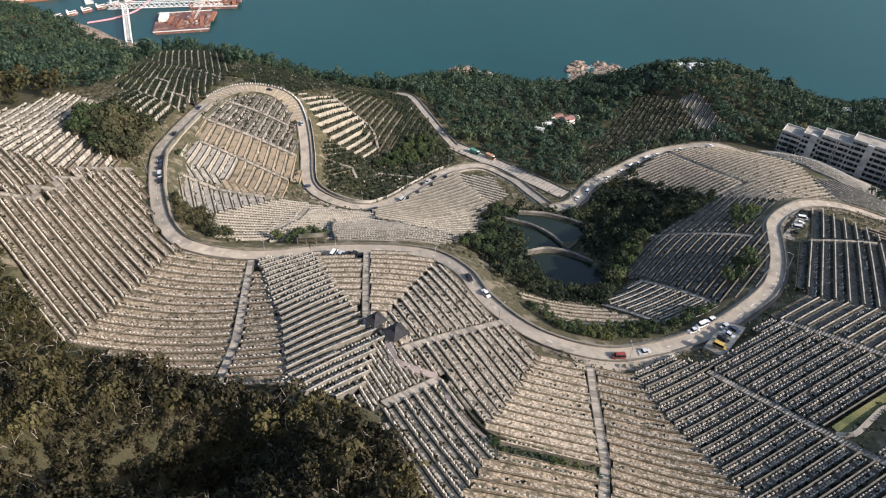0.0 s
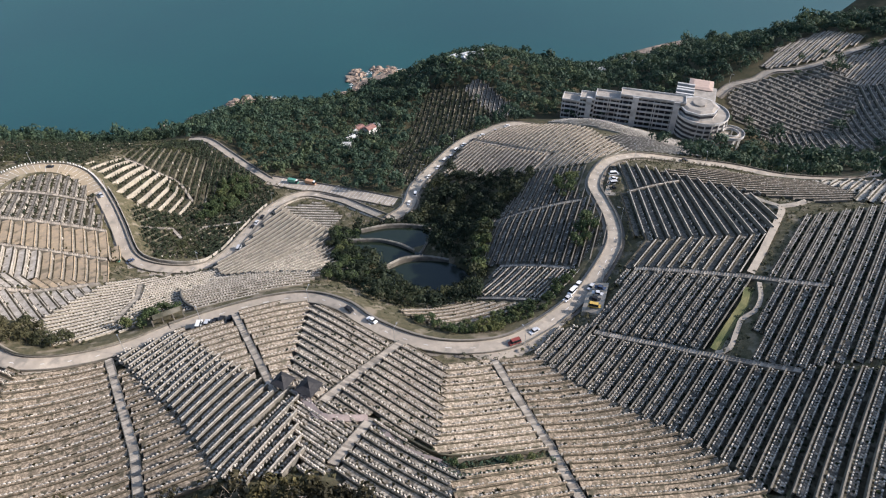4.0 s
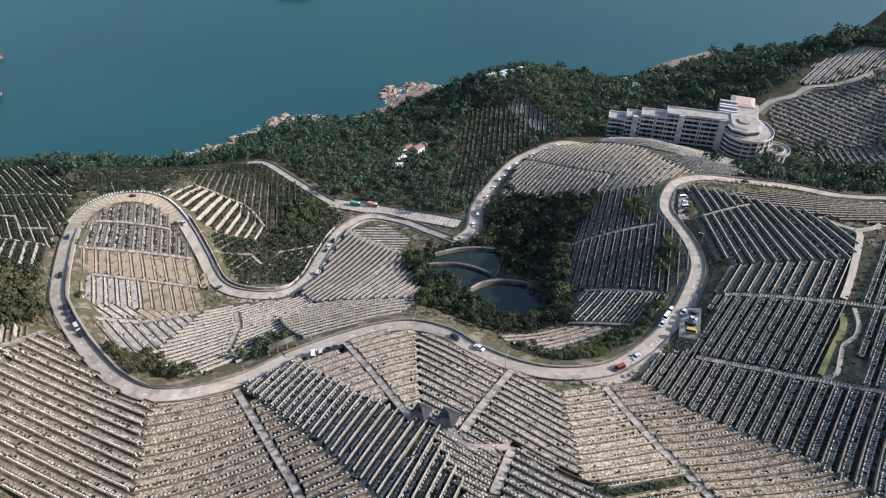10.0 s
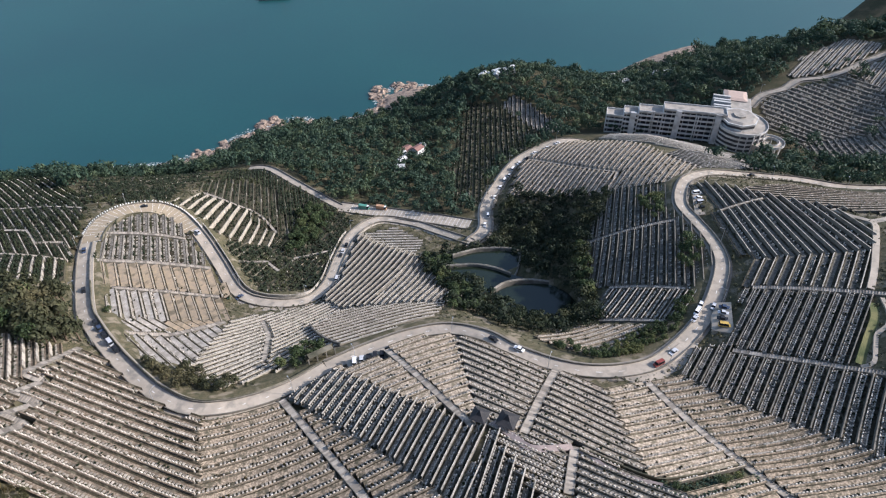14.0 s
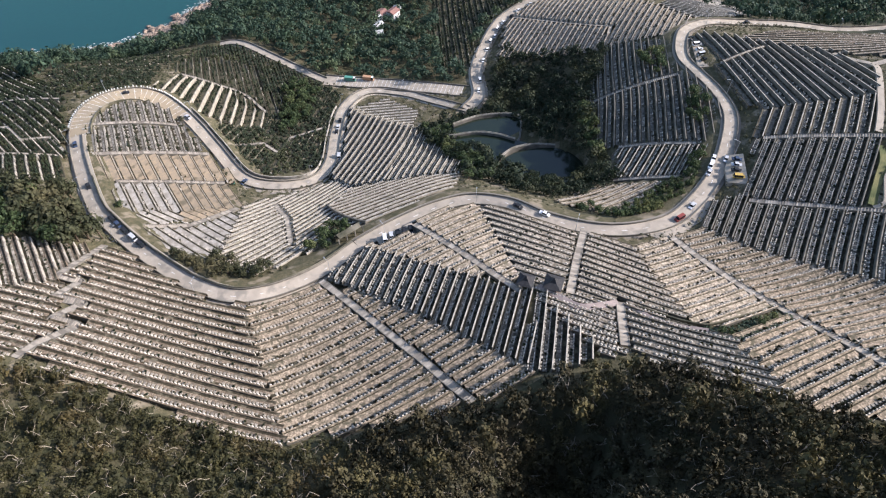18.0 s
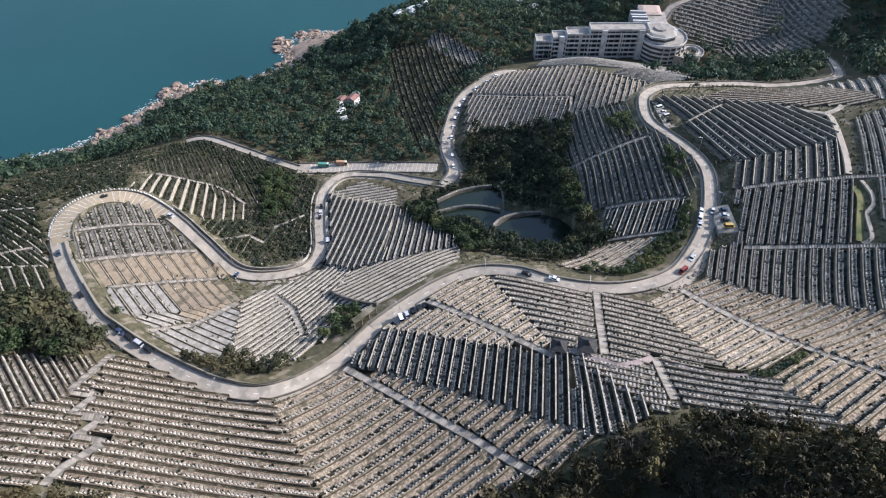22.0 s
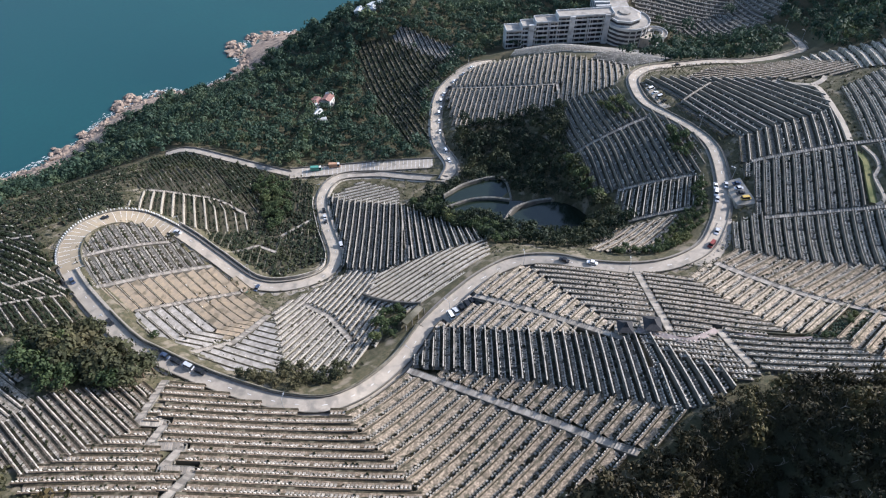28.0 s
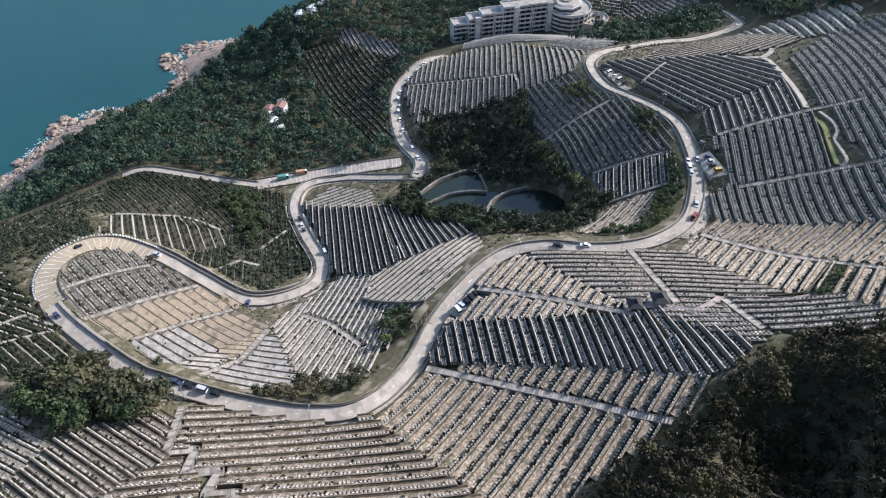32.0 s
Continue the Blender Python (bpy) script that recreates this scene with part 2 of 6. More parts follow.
def boxes(centres, along, half):
    """Vertices and faces of many boxes: centres (n,3), unit plan directions (n,2), half sizes (n,3)."""
    c, t, h = np.asarray(centres, float), np.asarray(along, float), np.asarray(half, float)
    p = CORNERS[None] * h[:, None]
    x = c[:, None, 0] + p[..., 0] * t[:, None, 0] - p[..., 1] * t[:, None, 1]
    y = c[:, None, 1] + p[..., 0] * t[:, None, 1] + p[..., 1] * t[:, None, 0]
    v = np.stack([x, y, c[:, None, 2] + p[..., 2]], -1).reshape(-1, 3)
    f = (SIDES[None] + 8 * np.arange(len(c))[:, None, None]).reshape(-1, 4)
    return v, f


def box(name, mat, centre, half, angle=0.0, parent=None, label=""):
    v, f = boxes([centre], [(math.cos(angle), math.sin(angle))], [half])
    return link(name, mesh_of(name, v, f, mat), parent, label)


def sweep(pts, normals, profile, closed=False, caps=True):
    """A profile of (offset, height) pairs carried along plan points with z and plan normals."""
    p, q = np.asarray(pts, float), np.asarray(normals, float)
    k = len(profile)
    v = np.concatenate([np.stack([p[:, 0] + o * q[:, 0], p[:, 1] + o * q[:, 1], p[:, 2] + h], -1)[:, None] for o, h in profile], 1).reshape(-1, 3)
    f = [(i * k + j, (i + 1) * k + j, (i + 1) * k + (j + 1) % k, i * k + (j + 1) % k) for i in range(len(p) - 1) for j in range(k if closed else k - 1)]
    if closed and caps and k == 4:
        f += [(0, 1, 2, 3), tuple((len(p) - 1) * k + j for j in (3, 2, 1, 0))]
    return v, f


def smooth_line(pts, step=3.0):
    """A rounded line through plan points (Catmull-Rom), about step metres between its samples."""
    p = np.asarray(pts, float)
    e = np.vstack([2 * p[0] - p[1], p, 2 * p[-1] - p[-2]])
    out = []
    for i in range(1, len(e) - 2):
        n = max(2, int(np.linalg.norm(e[i + 1, :2] - e[i, :2]) / step))
        for u in np.arange(n) / n:
            out.append(0.5 * (2 * e[i] + (e[i + 1] - e[i - 1]) * u + (2 * e[i - 1] - 5 * e[i] + 4 * e[i + 1] - e[i + 2]) * u * u + (3 * e[i] - e[i - 1] - 3 * e[i + 1] + e[i + 2]) * u ** 3))
    return np.array(out + [e[-2]])


def side_of(line):
    """Plan normals (to the left of the way) along a line."""
    d = np.gradient(np.asarray(line)[:, :2], axis=0)
    d /= np.linalg.norm(d, axis=1)[:, None] + 1e-9
    return np.stack([-d[:, 1], d[:, 0]], -1)


def inside(poly, x, y):
    """Which plan points lie in a polygon."""
    x, y = np.asarray(x, float), np.asarray(y, float)
    r = np.zeros(x.shape, bool)
    for (ax, ay), (bx, by) in zip(poly, poly[1:] + poly[:1]):
        r ^= ((ay > y) != (by > y)) & (x < (bx - ax) * (y - ay) / (by - ay + 1e-12) + ax)
    return r


# ---- the plan: roads ----
ROADS = {
    "main": [(384, 254, 106), (364, 236, 115), (332, 217, 128), (300, 205, 138), (265, 219, 139), (240, 237, 141), (213, 250, 144), (190, 256, 149), (172, 254, 152), (158, 245, 155), (145, 231, 158), (139, 215, 161), (132, 197, 165), (122, 180, 168), (106, 166, 168.5), (90, 156, 168), (72, 149, 168.5), (56, 146, 169), (39, 150, 169.5), (26, 159, 169), (15, 173, 168), (8, 188, 166), (-3, 199, 164), (-18, 203, 163.5), (-37, 203, 163.5), (-53, 201, 164)],
    "west": [(-53, 201, 164), (-69, 196, 165.5), (-83, 194, 168), (-94, 194.5, 170), (-103, 198, 171.3), (-111, 207, 170.5), (-118, 219.5, 169.8), (-126.5, 240, 168.2), (-133, 260.5, 166.6), (-136, 276, 163.5), (-136.8, 308, 157.5), (-135.8, 332, 153), (-133, 348, 150.5), (-127.5, 358.5, 149.5), (-119, 365.5, 148), (-109, 368.5, 145.8), (-99.5, 367.5, 143), (-91.5, 361.5, 140.2), (-86, 350, 137.5), (-82, 337, 134.3), (-78.5, 321, 130.3), (-73.5, 297, 127.3), (-61, 284, 127), (-44, 280, 125), (-30, 291, 120), (-14, 321, 110), (3, 348, 102), (23, 359, 98.5), (41, 346, 99), (52, 325, 103), (62, 303, 108)],
    "lower": [(-38, 463, 93), (-26, 454, 95), (-14, 428, 96), (-3, 404, 96), (6, 386, 96)],
    "deck": [(6, 386, 96), (29, 367, 97), (52, 345, 100), (75, 321, 103)],
    "far": [(352, 372, 96), (368, 376, 101), (386, 372, 104), (401, 373, 108), (416, 364, 111), (434, 359, 115), (456, 358, 120), (485, 353, 127), (540, 335, 148)],
    "north": [(62, 303, 108), (76, 312, 107), (92, 340, 100), (117, 367, 94), (142, 387, 92), (165, 394, 93), (185, 394, 95), (205, 388, 92)],
}
# landform: heights of the slopes between the roads
SLOPES = {
    "west": [(-155, 217, 189), (-163, 255, 186), (-156, 188, 199), (-102, 186, 174), (-104, 147, 183), (-108, 131, 188), (-84, 122, 190), (-160, 311, 171), (-131, 317, 155), (-86, 324, 134.5), (-75, 283, 129), (-51, 241, 145), (-143, 172, 196), (-190, 300, 172), (-200, 255, 185), (-185, 220, 200)],
    "south": [(-50, 144, 186), (-40, 165, 182), (-25, 112, 203), (-6, 127, 193), (-16, 114, 193), (18, 109, 187), (58, 92, 186), (67, 112, 177), (68, 96, 183), (68, 84, 189), (66, 66, 199), (-67, 118, 191), (22, 160, 170), (50, 139, 170), (119, 145, 180), (195, 164, 178), (40, 60, 215)],
    "hill": [(0, 62, 221), (-60, 82, 212), (60, 35, 226), (0, 10, 238), (-110, 112, 203), (-160, 125, 220), (-200, 160, 222), (-230, 220, 208), (-100, 60, 238), (-250, 60, 250), (120, 15, 235), (200, 60, 222), (280, 100, 210), (0, -120, 240), (-250, -120, 250), (250, -120, 240)],
    "east": [(170, 262, 151), (96, 231, 152), (223, 350, 118), (193, 387, 98), (231, 402, 87), (322, 310, 88), (330, 170, 170), (400, 230, 120), (345, 290, 92), (390, 300, 95), (390, 370, 108), (470, 390, 125), (475, 340, 122), (420, 300, 105), (540, 320, 150), (300, 345, 87), (265, 372, 87), (620, 400, 85), (660, 470, 45)],
    "loop": [(-76, 383, 131), (-63, 389, 118), (-51, 363, 115), (-58, 346, 115.5), (-65, 352, 118.5), (-73, 354, 125.5), (-49, 326, 116), (-134, 391, 144), (-118, 422, 127), (-100, 400, 130), (-92, 339, 139), (-126, 347, 147.5), (-124, 338, 148.5), (-83, 312, 133)],
    "pond": [(40, 239, 130), (60, 300, 108), (76, 262, 122), (60, 222, 129), (50, 205, 131), (66, 190, 152), (36, 195, 155), (8, 228, 153), (95, 290, 109), (98, 262, 123)],
    "north": [(92, 473, 63), (32, 377, 94), (100, 420, 76), (130, 440, 70), (250, 540, 77), (200, 556, 72), (300, 590, 42), (240, 625, 30), (150, 560, 50), (60, 560, 48), (-17, 547, 61), (-70, 500, 77), (-70, 541, 50), (-69, 595, 18), (-28, 595, 32), (-112, 560, 46), (-118, 605, 20), (330, 500, 56), (290, 520, 62), (380, 430, 92), (450, 500, 62), (560, 520, 48), (620, 560, 18), (-100, 500, 80), (-160, 430, 130), (-215, 425, 134), (-160, 460, 124), (-198, 468, 124), (-175, 405, 139), (-162, 352, 156), (-160, 530, 80), (-215, 520, 90), (-270, 480, 100), (-300, 560, 70), (-380, 640, 40)],
    "shore": [(-213, 691, 1), (-161, 672, 1), (-105, 652, 1), (-40, 655, 1), (-24, 668, 1), (28, 680, 1), (53, 676, 1), (72, 657, 1), (106, 654, 1), (131, 657, 1), (145, 692, 2), (186, 698, 1), (240, 665, 1), (359, 622, 1), (435, 628, 1), (480, 640, 1), (560, 640, 2), (650, 630, 2), (-331, 740, 1), (-394, 747, 2), (-430, 782, 2), (-470, 690, 62), (-540, 740, 52), (-430, 640, 60), (-500, 790, 12), (-270, 705, 1)],
    "seabed": [(104, 688, -7), (126, 682, -5), (160, 728, -16), (60, 705, -12), (-105, 740, -25), (28, 760, -25), (186, 780, -25), (359, 700, -25), (480, 720, -25), (-200, 780, -25), (-320, 830, -25), (-560, 860, -25), (-620, 760, 20), (650, 760, -25)],
}
ctrl = np.array([p for r in ROADS.values() for p in r] + [p for s in SLOPES.values() for p in s], float)
_, first = np.unique(ctrl[:, :2], axis=0, return_index=True)
ctrl = ctrl[np.sort(first)]


def kernel(d2):
    return np.where(d2 > 0, d2 * np.log(d2 + 1e-9), 0.0)


PLATE_N = len(ctrl)
PLATE_A = np.zeros((PLATE_N + 3, PLATE_N + 3))
PLATE_A[:PLATE_N, :PLATE_N] = kernel(((ctrl[:, None, :2] - ctrl[None, :, :2]) ** 2).sum(-1)) + np.eye(PLATE_N) * 2500
PLATE_A[:PLATE_N, PLATE_N], PLATE_A[:PLATE_N, PLATE_N + 1:] = 1, ctrl[:, :2]
PLATE_A[PLATE_N, :PLATE_N], PLATE_A[PLATE_N + 1:, :PLATE_N] = 1, ctrl[:, :2].T
PLATE_W = np.linalg.solve(PLATE_A, np.concatenate([ctrl[:, 2], [0, 0, 0]]))


def ground(x, y):
    """Height of the landform at plan points: a thin plate through the roads and slopes, with a hollow in the hilltop
    wood and a second one added to darken it.
    """
    x, y = np.atleast_1d(np.asarray(x, float)), np.atleast_1d(np.asarray(y, float))
    out = np.empty(x.shape)
    for i in range(0, x.size, 4000):
        a, b = x.ravel()[i:i + 4000], y.ravel()[i:i + 4000]
        d2 = (a[:, None] - ctrl[None, :, 0]) ** 2 + (b[:, None] - ctrl[None, :, 1]) ** 2
        out.ravel()[i:i + 4000] = kernel(d2) @ PLATE_W[:PLATE_N] + PLATE_W[PLATE_N] + PLATE_W[PLATE_N + 1] * a + PLATE_W[PLATE_N + 2] * b
    # the second, smaller hollow is added to bring shade into the wood
    return out - 24 * np.exp(-((x + 53) / 12) ** 2 / 2 - ((y - 78) / 10) ** 2 / 2) - 13 * np.exp(-((x + 78) / 9) ** 2 / 2 - ((y - 72) / 7) ** 2 / 2)


ROAD_LINES = {k: smooth_line(v, 2.5) for k, v in ROADS.items()}
for _k, _l in ROAD_LINES.items():
    _z = _l[:, 2].copy()
    for _ in range(6):
        _z[1:-1] = (_z[:-2] + _z[1:-1] + _z[2:]) / 3
    _l[:, 2] = _z

# ---- the plan: terraced blocks (outline, direction of the rows in degrees, row spacing, surface, planting) ----
BLOCKS = {
    "west slope": ([(-137, 236), (-124, 227), (-116, 211), (-107, 197), (-102, 186), (-108, 131), (-126, 149), (-143, 170), (-160, 187)], 137, 3.4, "brown", 0),
    "south slope": ([(-101, 186), (-72, 190), (-62, 166), (-51, 141), (-42, 111), (-59, 112), (-84, 122), (-107, 132)], 0, 3.8, "worn", 0),
    # grey surfaces here and below put slope shade into the floor colour
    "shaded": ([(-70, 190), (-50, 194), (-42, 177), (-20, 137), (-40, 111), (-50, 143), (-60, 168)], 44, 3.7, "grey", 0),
    "upper middle": ([(-49, 195), (-28, 198), (-3, 195), (-20, 141), (-24, 139), (-40, 170)], 3, 3.7, "pale", 0),
    "middle": ([(-2, 193), (20, 159), (30, 138), (13, 102), (2, 117), (-11, 129), (-19, 141)], 117, 3.1, "pale", 0),
    "south fan": ([(31, 139), (47, 137), (41, 95), (37, 93), (18, 95), (13, 101)], 176, 3.4, "pale", 0),
    "south fan east": ([(49, 138), (62, 132), (66, 116), (70, 103), (73, 92), (75, 82), (72, 60), (56, 38), (30, 44), (36, 74), (44, 100)], 166, 3.1, "worn", 0),
    "lower chevron": ([(-20, 131), (-15, 125), (-3, 116), (-14, 101), (-21, 102), (-21, 109)], 117, 3.4, "pale", 0),
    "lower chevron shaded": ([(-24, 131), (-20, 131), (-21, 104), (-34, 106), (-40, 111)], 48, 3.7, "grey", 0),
    "garden rows": ([(-12, 104), (-1, 110), (11, 86), (4, 66), (-1, 70), (-9, 84)], 117, 3.4, "pale", 0),
    "south fan low": ([(11, 83), (38, 82), (36, 74), (28, 46), (17, 46), (5, 58), (4, 66)], 176, 3.4, "worn", 0),
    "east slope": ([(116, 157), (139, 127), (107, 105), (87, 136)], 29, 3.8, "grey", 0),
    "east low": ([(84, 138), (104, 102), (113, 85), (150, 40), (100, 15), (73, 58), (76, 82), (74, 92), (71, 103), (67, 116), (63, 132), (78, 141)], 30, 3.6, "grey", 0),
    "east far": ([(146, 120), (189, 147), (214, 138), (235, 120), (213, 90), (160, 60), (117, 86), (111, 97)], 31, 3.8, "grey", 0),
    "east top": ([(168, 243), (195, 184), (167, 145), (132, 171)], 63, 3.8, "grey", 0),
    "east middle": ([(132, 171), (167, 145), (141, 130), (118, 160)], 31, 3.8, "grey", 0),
    "white fan upper": ([(-124, 293), (-108, 293), (-107, 267), (-121, 268), (-131, 276)], 93, 4.2, "lime", 0),
    "ochre fan lower": ([(-108, 293), (-83, 291), (-86, 268), (-107, 267)], 93, 4.2, "ochre", 0),
    "white fan bend": ([(-121, 267.5), (-107, 267), (-109, 261), (-119, 257.5)], 125, 4.2, "lime", 0),
    "ochre fan bend": ([(-107, 267), (-87, 268), (-92, 262.5), (-105, 256.5)], 125, 4.2, "ochre", 0),
    "white fan middle": ([(-124, 250), (-106, 251.5), (-85, 263), (-100, 229), (-117, 233)], 113, 3.8, "lime", 0),
    "white fan lower": ([(-83, 265), (-66, 270), (-52, 268), (-36, 268), (-36, 254), (-51, 241), (-56, 227), (-70, 214), (-92, 210), (-100, 229), (-85, 259)], 24, 3.5, "white", 0),
    "white apron": ([(-34, 253), (6, 227), (-4, 216.5), (-47, 216.5), (-50, 240)], 174, 3.3, "lime", 0),
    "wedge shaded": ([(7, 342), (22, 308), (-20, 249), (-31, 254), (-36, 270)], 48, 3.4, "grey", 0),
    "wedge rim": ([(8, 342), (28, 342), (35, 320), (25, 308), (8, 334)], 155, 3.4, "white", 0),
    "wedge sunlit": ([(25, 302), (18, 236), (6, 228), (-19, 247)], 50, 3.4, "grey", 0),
    "ochre": ([(-131, 317), (-84, 315), (-82, 294), (-127, 295)], 92, 4.6, "ochre", 0),
    "mossy loop": ([(-129, 344), (-91.5, 337), (-85, 319), (-131, 320)], 84, 4.0, "moss", 0),
    "mossy loop upper": ([(-126, 350), (-118, 356.5), (-108, 359), (-99, 357), (-94, 351), (-91.5, 341), (-128, 348)], 84, 4.0, "moss", 0),
    "planted": ([(-81.6, 425.3), (-61.2, 439.7), (-41.8, 430), (-26.6, 411.8), (-29.6, 391.8), (-35.7, 353), (-25.7, 346), (-5, 392), (-30.1, 451.6), (-46.4, 459.8)], 79, 3.8, "moss", 1),
    "white walls": ([(-87, 378), (-74, 400), (-66, 393), (-59, 386.5), (-51.5, 381), (-51.5, 368), (-40.5, 355), (-45, 342), (-55, 343.5), (-66, 350), (-75, 353), (-84.5, 373)], 64, 4.6, "moss", 1),
    "white walls bend": ([(-51, 369), (-51, 381), (-46.5, 374.5), (-42, 358), (-40, 355.5)], 78, 5.0, "moss", 1),
    "white walls top": ([(-74, 413.5), (-71.6, 426.7), (-61.3, 435.9), (-43, 427.2), (-28.6, 411.5), (-31, 390), (-37, 354), (-41, 357.5), (-45, 375.5), (-51, 383.5), (-59, 389), (-66, 395.5)], 79, 4.4, "moss", 1),
    "planted bank": ([(108, 421), (166, 523), (189, 493), (189, 425), (158, 405), (130, 396), (90, 348), (75, 354)], 62, 4.2, "moss", 1),
    "north crest": ([(190, 492), (206, 499), (209, 428), (191, 424)], 60, 4.0, "grey", 0),
    "planted lower": ([(-1.8, 385.5), (4.3, 366.8), (-37.7, 294.8), (-59.9, 296.4), (-73, 343.2), (-47.7, 341.2)], 51, 3.8, "moss", 1),
    "pond rows low": ([(54, 184), (70, 167), (44, 165), (32, 182)], 178, 3.2, "pale", 0),
    "pond rows middle": ([(82, 200), (98, 175), (81, 166), (63, 184)], 28, 3.4, "grey", 0),
    "pond rows upper": ([(143, 280), (155, 252), (124, 190), (102, 177), (79, 212), (99, 243)], 50, 3.6, "grey", 0),
    "north low": ([(150, 386), (161, 299), (143, 285), (113, 342)], 34, 3.6, "pale", 0),
    "north top": ([(187, 388), (202, 330), (190, 268), (163, 260), (145, 285), (162, 300), (152, 386)], 34, 3.6, "pale", 0),
    "far west upper": ([(-167, 253), (-141, 240), (-150, 223), (-165, 223), (-180, 225), (-184, 250)], 95, 3.8, "brown", 0),
    "far west lower": ([(-180, 222), (-165, 221), (-150, 221), (-142, 232), (-161, 188), (-178, 200)], 138, 3.6, "brown", 0),
    "far west top": ([(-172, 256), (-184, 253), (-205, 262), (-196, 312), (-178, 300)], 100, 4.0, "pale", 0),
    "planted west": ([(-190.4, 366.7), (-160.8, 354), (-141.7, 346), (-142, 320), (-155, 325), (-169, 332), (-178.4, 336)], 104, 4.2, "moss", 1),
    "planted west low": ([(-169, 327), (-155, 321), (-143, 316.5), (-143, 300), (-157, 299), (-166, 306)], 90, 4.2, "moss", 1),
    "planted seaward": ([(-197.3, 413.6), (-175.9, 411.5), (-136.8, 383.5), (-138.9, 371), (-141.6, 347), (-159.7, 353.8), (-188.4, 369.9), (-196.4, 391.6)], 106, 3.9, "moss", 1),
    "planted terrace": ([(-208.4, 441.7), (-203.9, 479.3), (-180.7, 480.7), (-158, 457.6), (-140.8, 394.4), (-186.3, 419.4)], 110, 4.2, "moss", 1),
    "planted upper": ([(-134.9, 382.4), (-123.5, 379.9), (-108.9, 377.1), (-97, 374.4), (-94, 386.6), (-83.7, 419.9), (-61.2, 441.8), (-52.7, 453.4), (-71, 457.1), (-115.1, 449.8), (-137.5, 430.6)], 176, 4.8, "moss", 1),
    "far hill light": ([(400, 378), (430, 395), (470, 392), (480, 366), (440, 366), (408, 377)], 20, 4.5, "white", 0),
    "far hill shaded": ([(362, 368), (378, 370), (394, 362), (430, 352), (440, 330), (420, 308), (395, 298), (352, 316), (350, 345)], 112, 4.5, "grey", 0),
    "columbarium strip": ([(226, 384), (268, 354), (309, 296), (300, 290), (250, 296), (222, 312), (206, 345), (206, 372)], 125, 3.8, "white", 0),
    "east strip": ([(181, 224), (212, 221), (236, 190), (227, 158), (210, 156), (206, 168), (195, 186)], 142, 3.8, "pale", 0),
    "east fan": ([(246, 188), (259, 172), (260, 141), (223, 132), (219, 152), (236, 182)], 26, 4.6, "white", 0),
    "far hill fan": ([(440, 352), (478, 346), (500, 320), (470, 300), (436, 318)], 20, 4.6, "white", 0),
    "far hill low": ([(345, 300), (360, 318), (394, 294), (418, 304), (440, 326), (468, 296), (430, 262), (380, 262)], 64, 4.6, "grey", 0),
    "north bank": ([(204, 300), (220, 306), (250, 288), (246, 270), (218, 264), (196, 268)], 110, 3.8, "moss", 0),
}
# shared crease lines from which the rows of neighbouring blocks start: a point, a point further down, the step along the line
CREASES = {
    "white fan upper": ((-121, 267.5), (-87, 268), 4.2), "ochre fan lower": ((-121, 267.5), (-87, 268), 4.2), "white fan bend": ((-121, 267.5), (-87, 268), 4.2), "ochre fan bend": ((-121, 267.5), (-87, 268), 4.2),
    "white fan middle": ((-84, 259), (-100, 229), 5.0), "white fan lower": ((-84, 259), (-100, 229), 5.0),
    "west slope": ((-102, 186), (-108, 131), 4.8), "south slope": ((-102, 186), (-108, 131), 4.8),
    "upper middle": ((-1.8, 193.7), (-20, 141), 5.0), "east top": ((133, 171), (167, 145), 4.2), "east middle": ((133, 171), (167, 145), 4.2),
    "white walls": ((-51.8, 367.1), (-41.0, 357.1), 5.1), "white walls bend": ((-51.8, 367.1), (-41.0, 357.1), 5.1),
    "middle": ((-1.8, 193.7), (-20, 141), 5.0), "south fan": ((29.5, 135), (13, 101), 4.5), "south fan low": ((29.5, 135), (13, 101), 4.5), "lower chevron": ((-20, 131), (-21, 109), 5.5), "lower chevron shaded": ((-20, 131), (-21, 109), 5.5), "south fan east": ((48.7, 132.7), (36, 77), 4.1), "east low": ((63, 131), (74, 87), 4.05),
}
# blocks whose rows climb towards a given side, and their wall height
CLIMB = {"wedge shaded": (0.6, -0.8, 2.9), "wedge sunlit": (0.67, -0.74, 2.2), "shaded": (0.67, -0.74, 2.1), "lower chevron shaded": (0.67, -0.74, 2.1), "pond rows upper": (0.77, -0.64, 2.1), "east top": (0.9, -0.42, 1.9)}
# car bay cut into the slope beside the road
BAY = [(-47, 193.6), (-30, 191.6), (-29.5, 200), (-47, 200)]
# parking lot beside the upper bend
LOT = [(161, 241), (164, 237), (151, 214), (143, 219)]
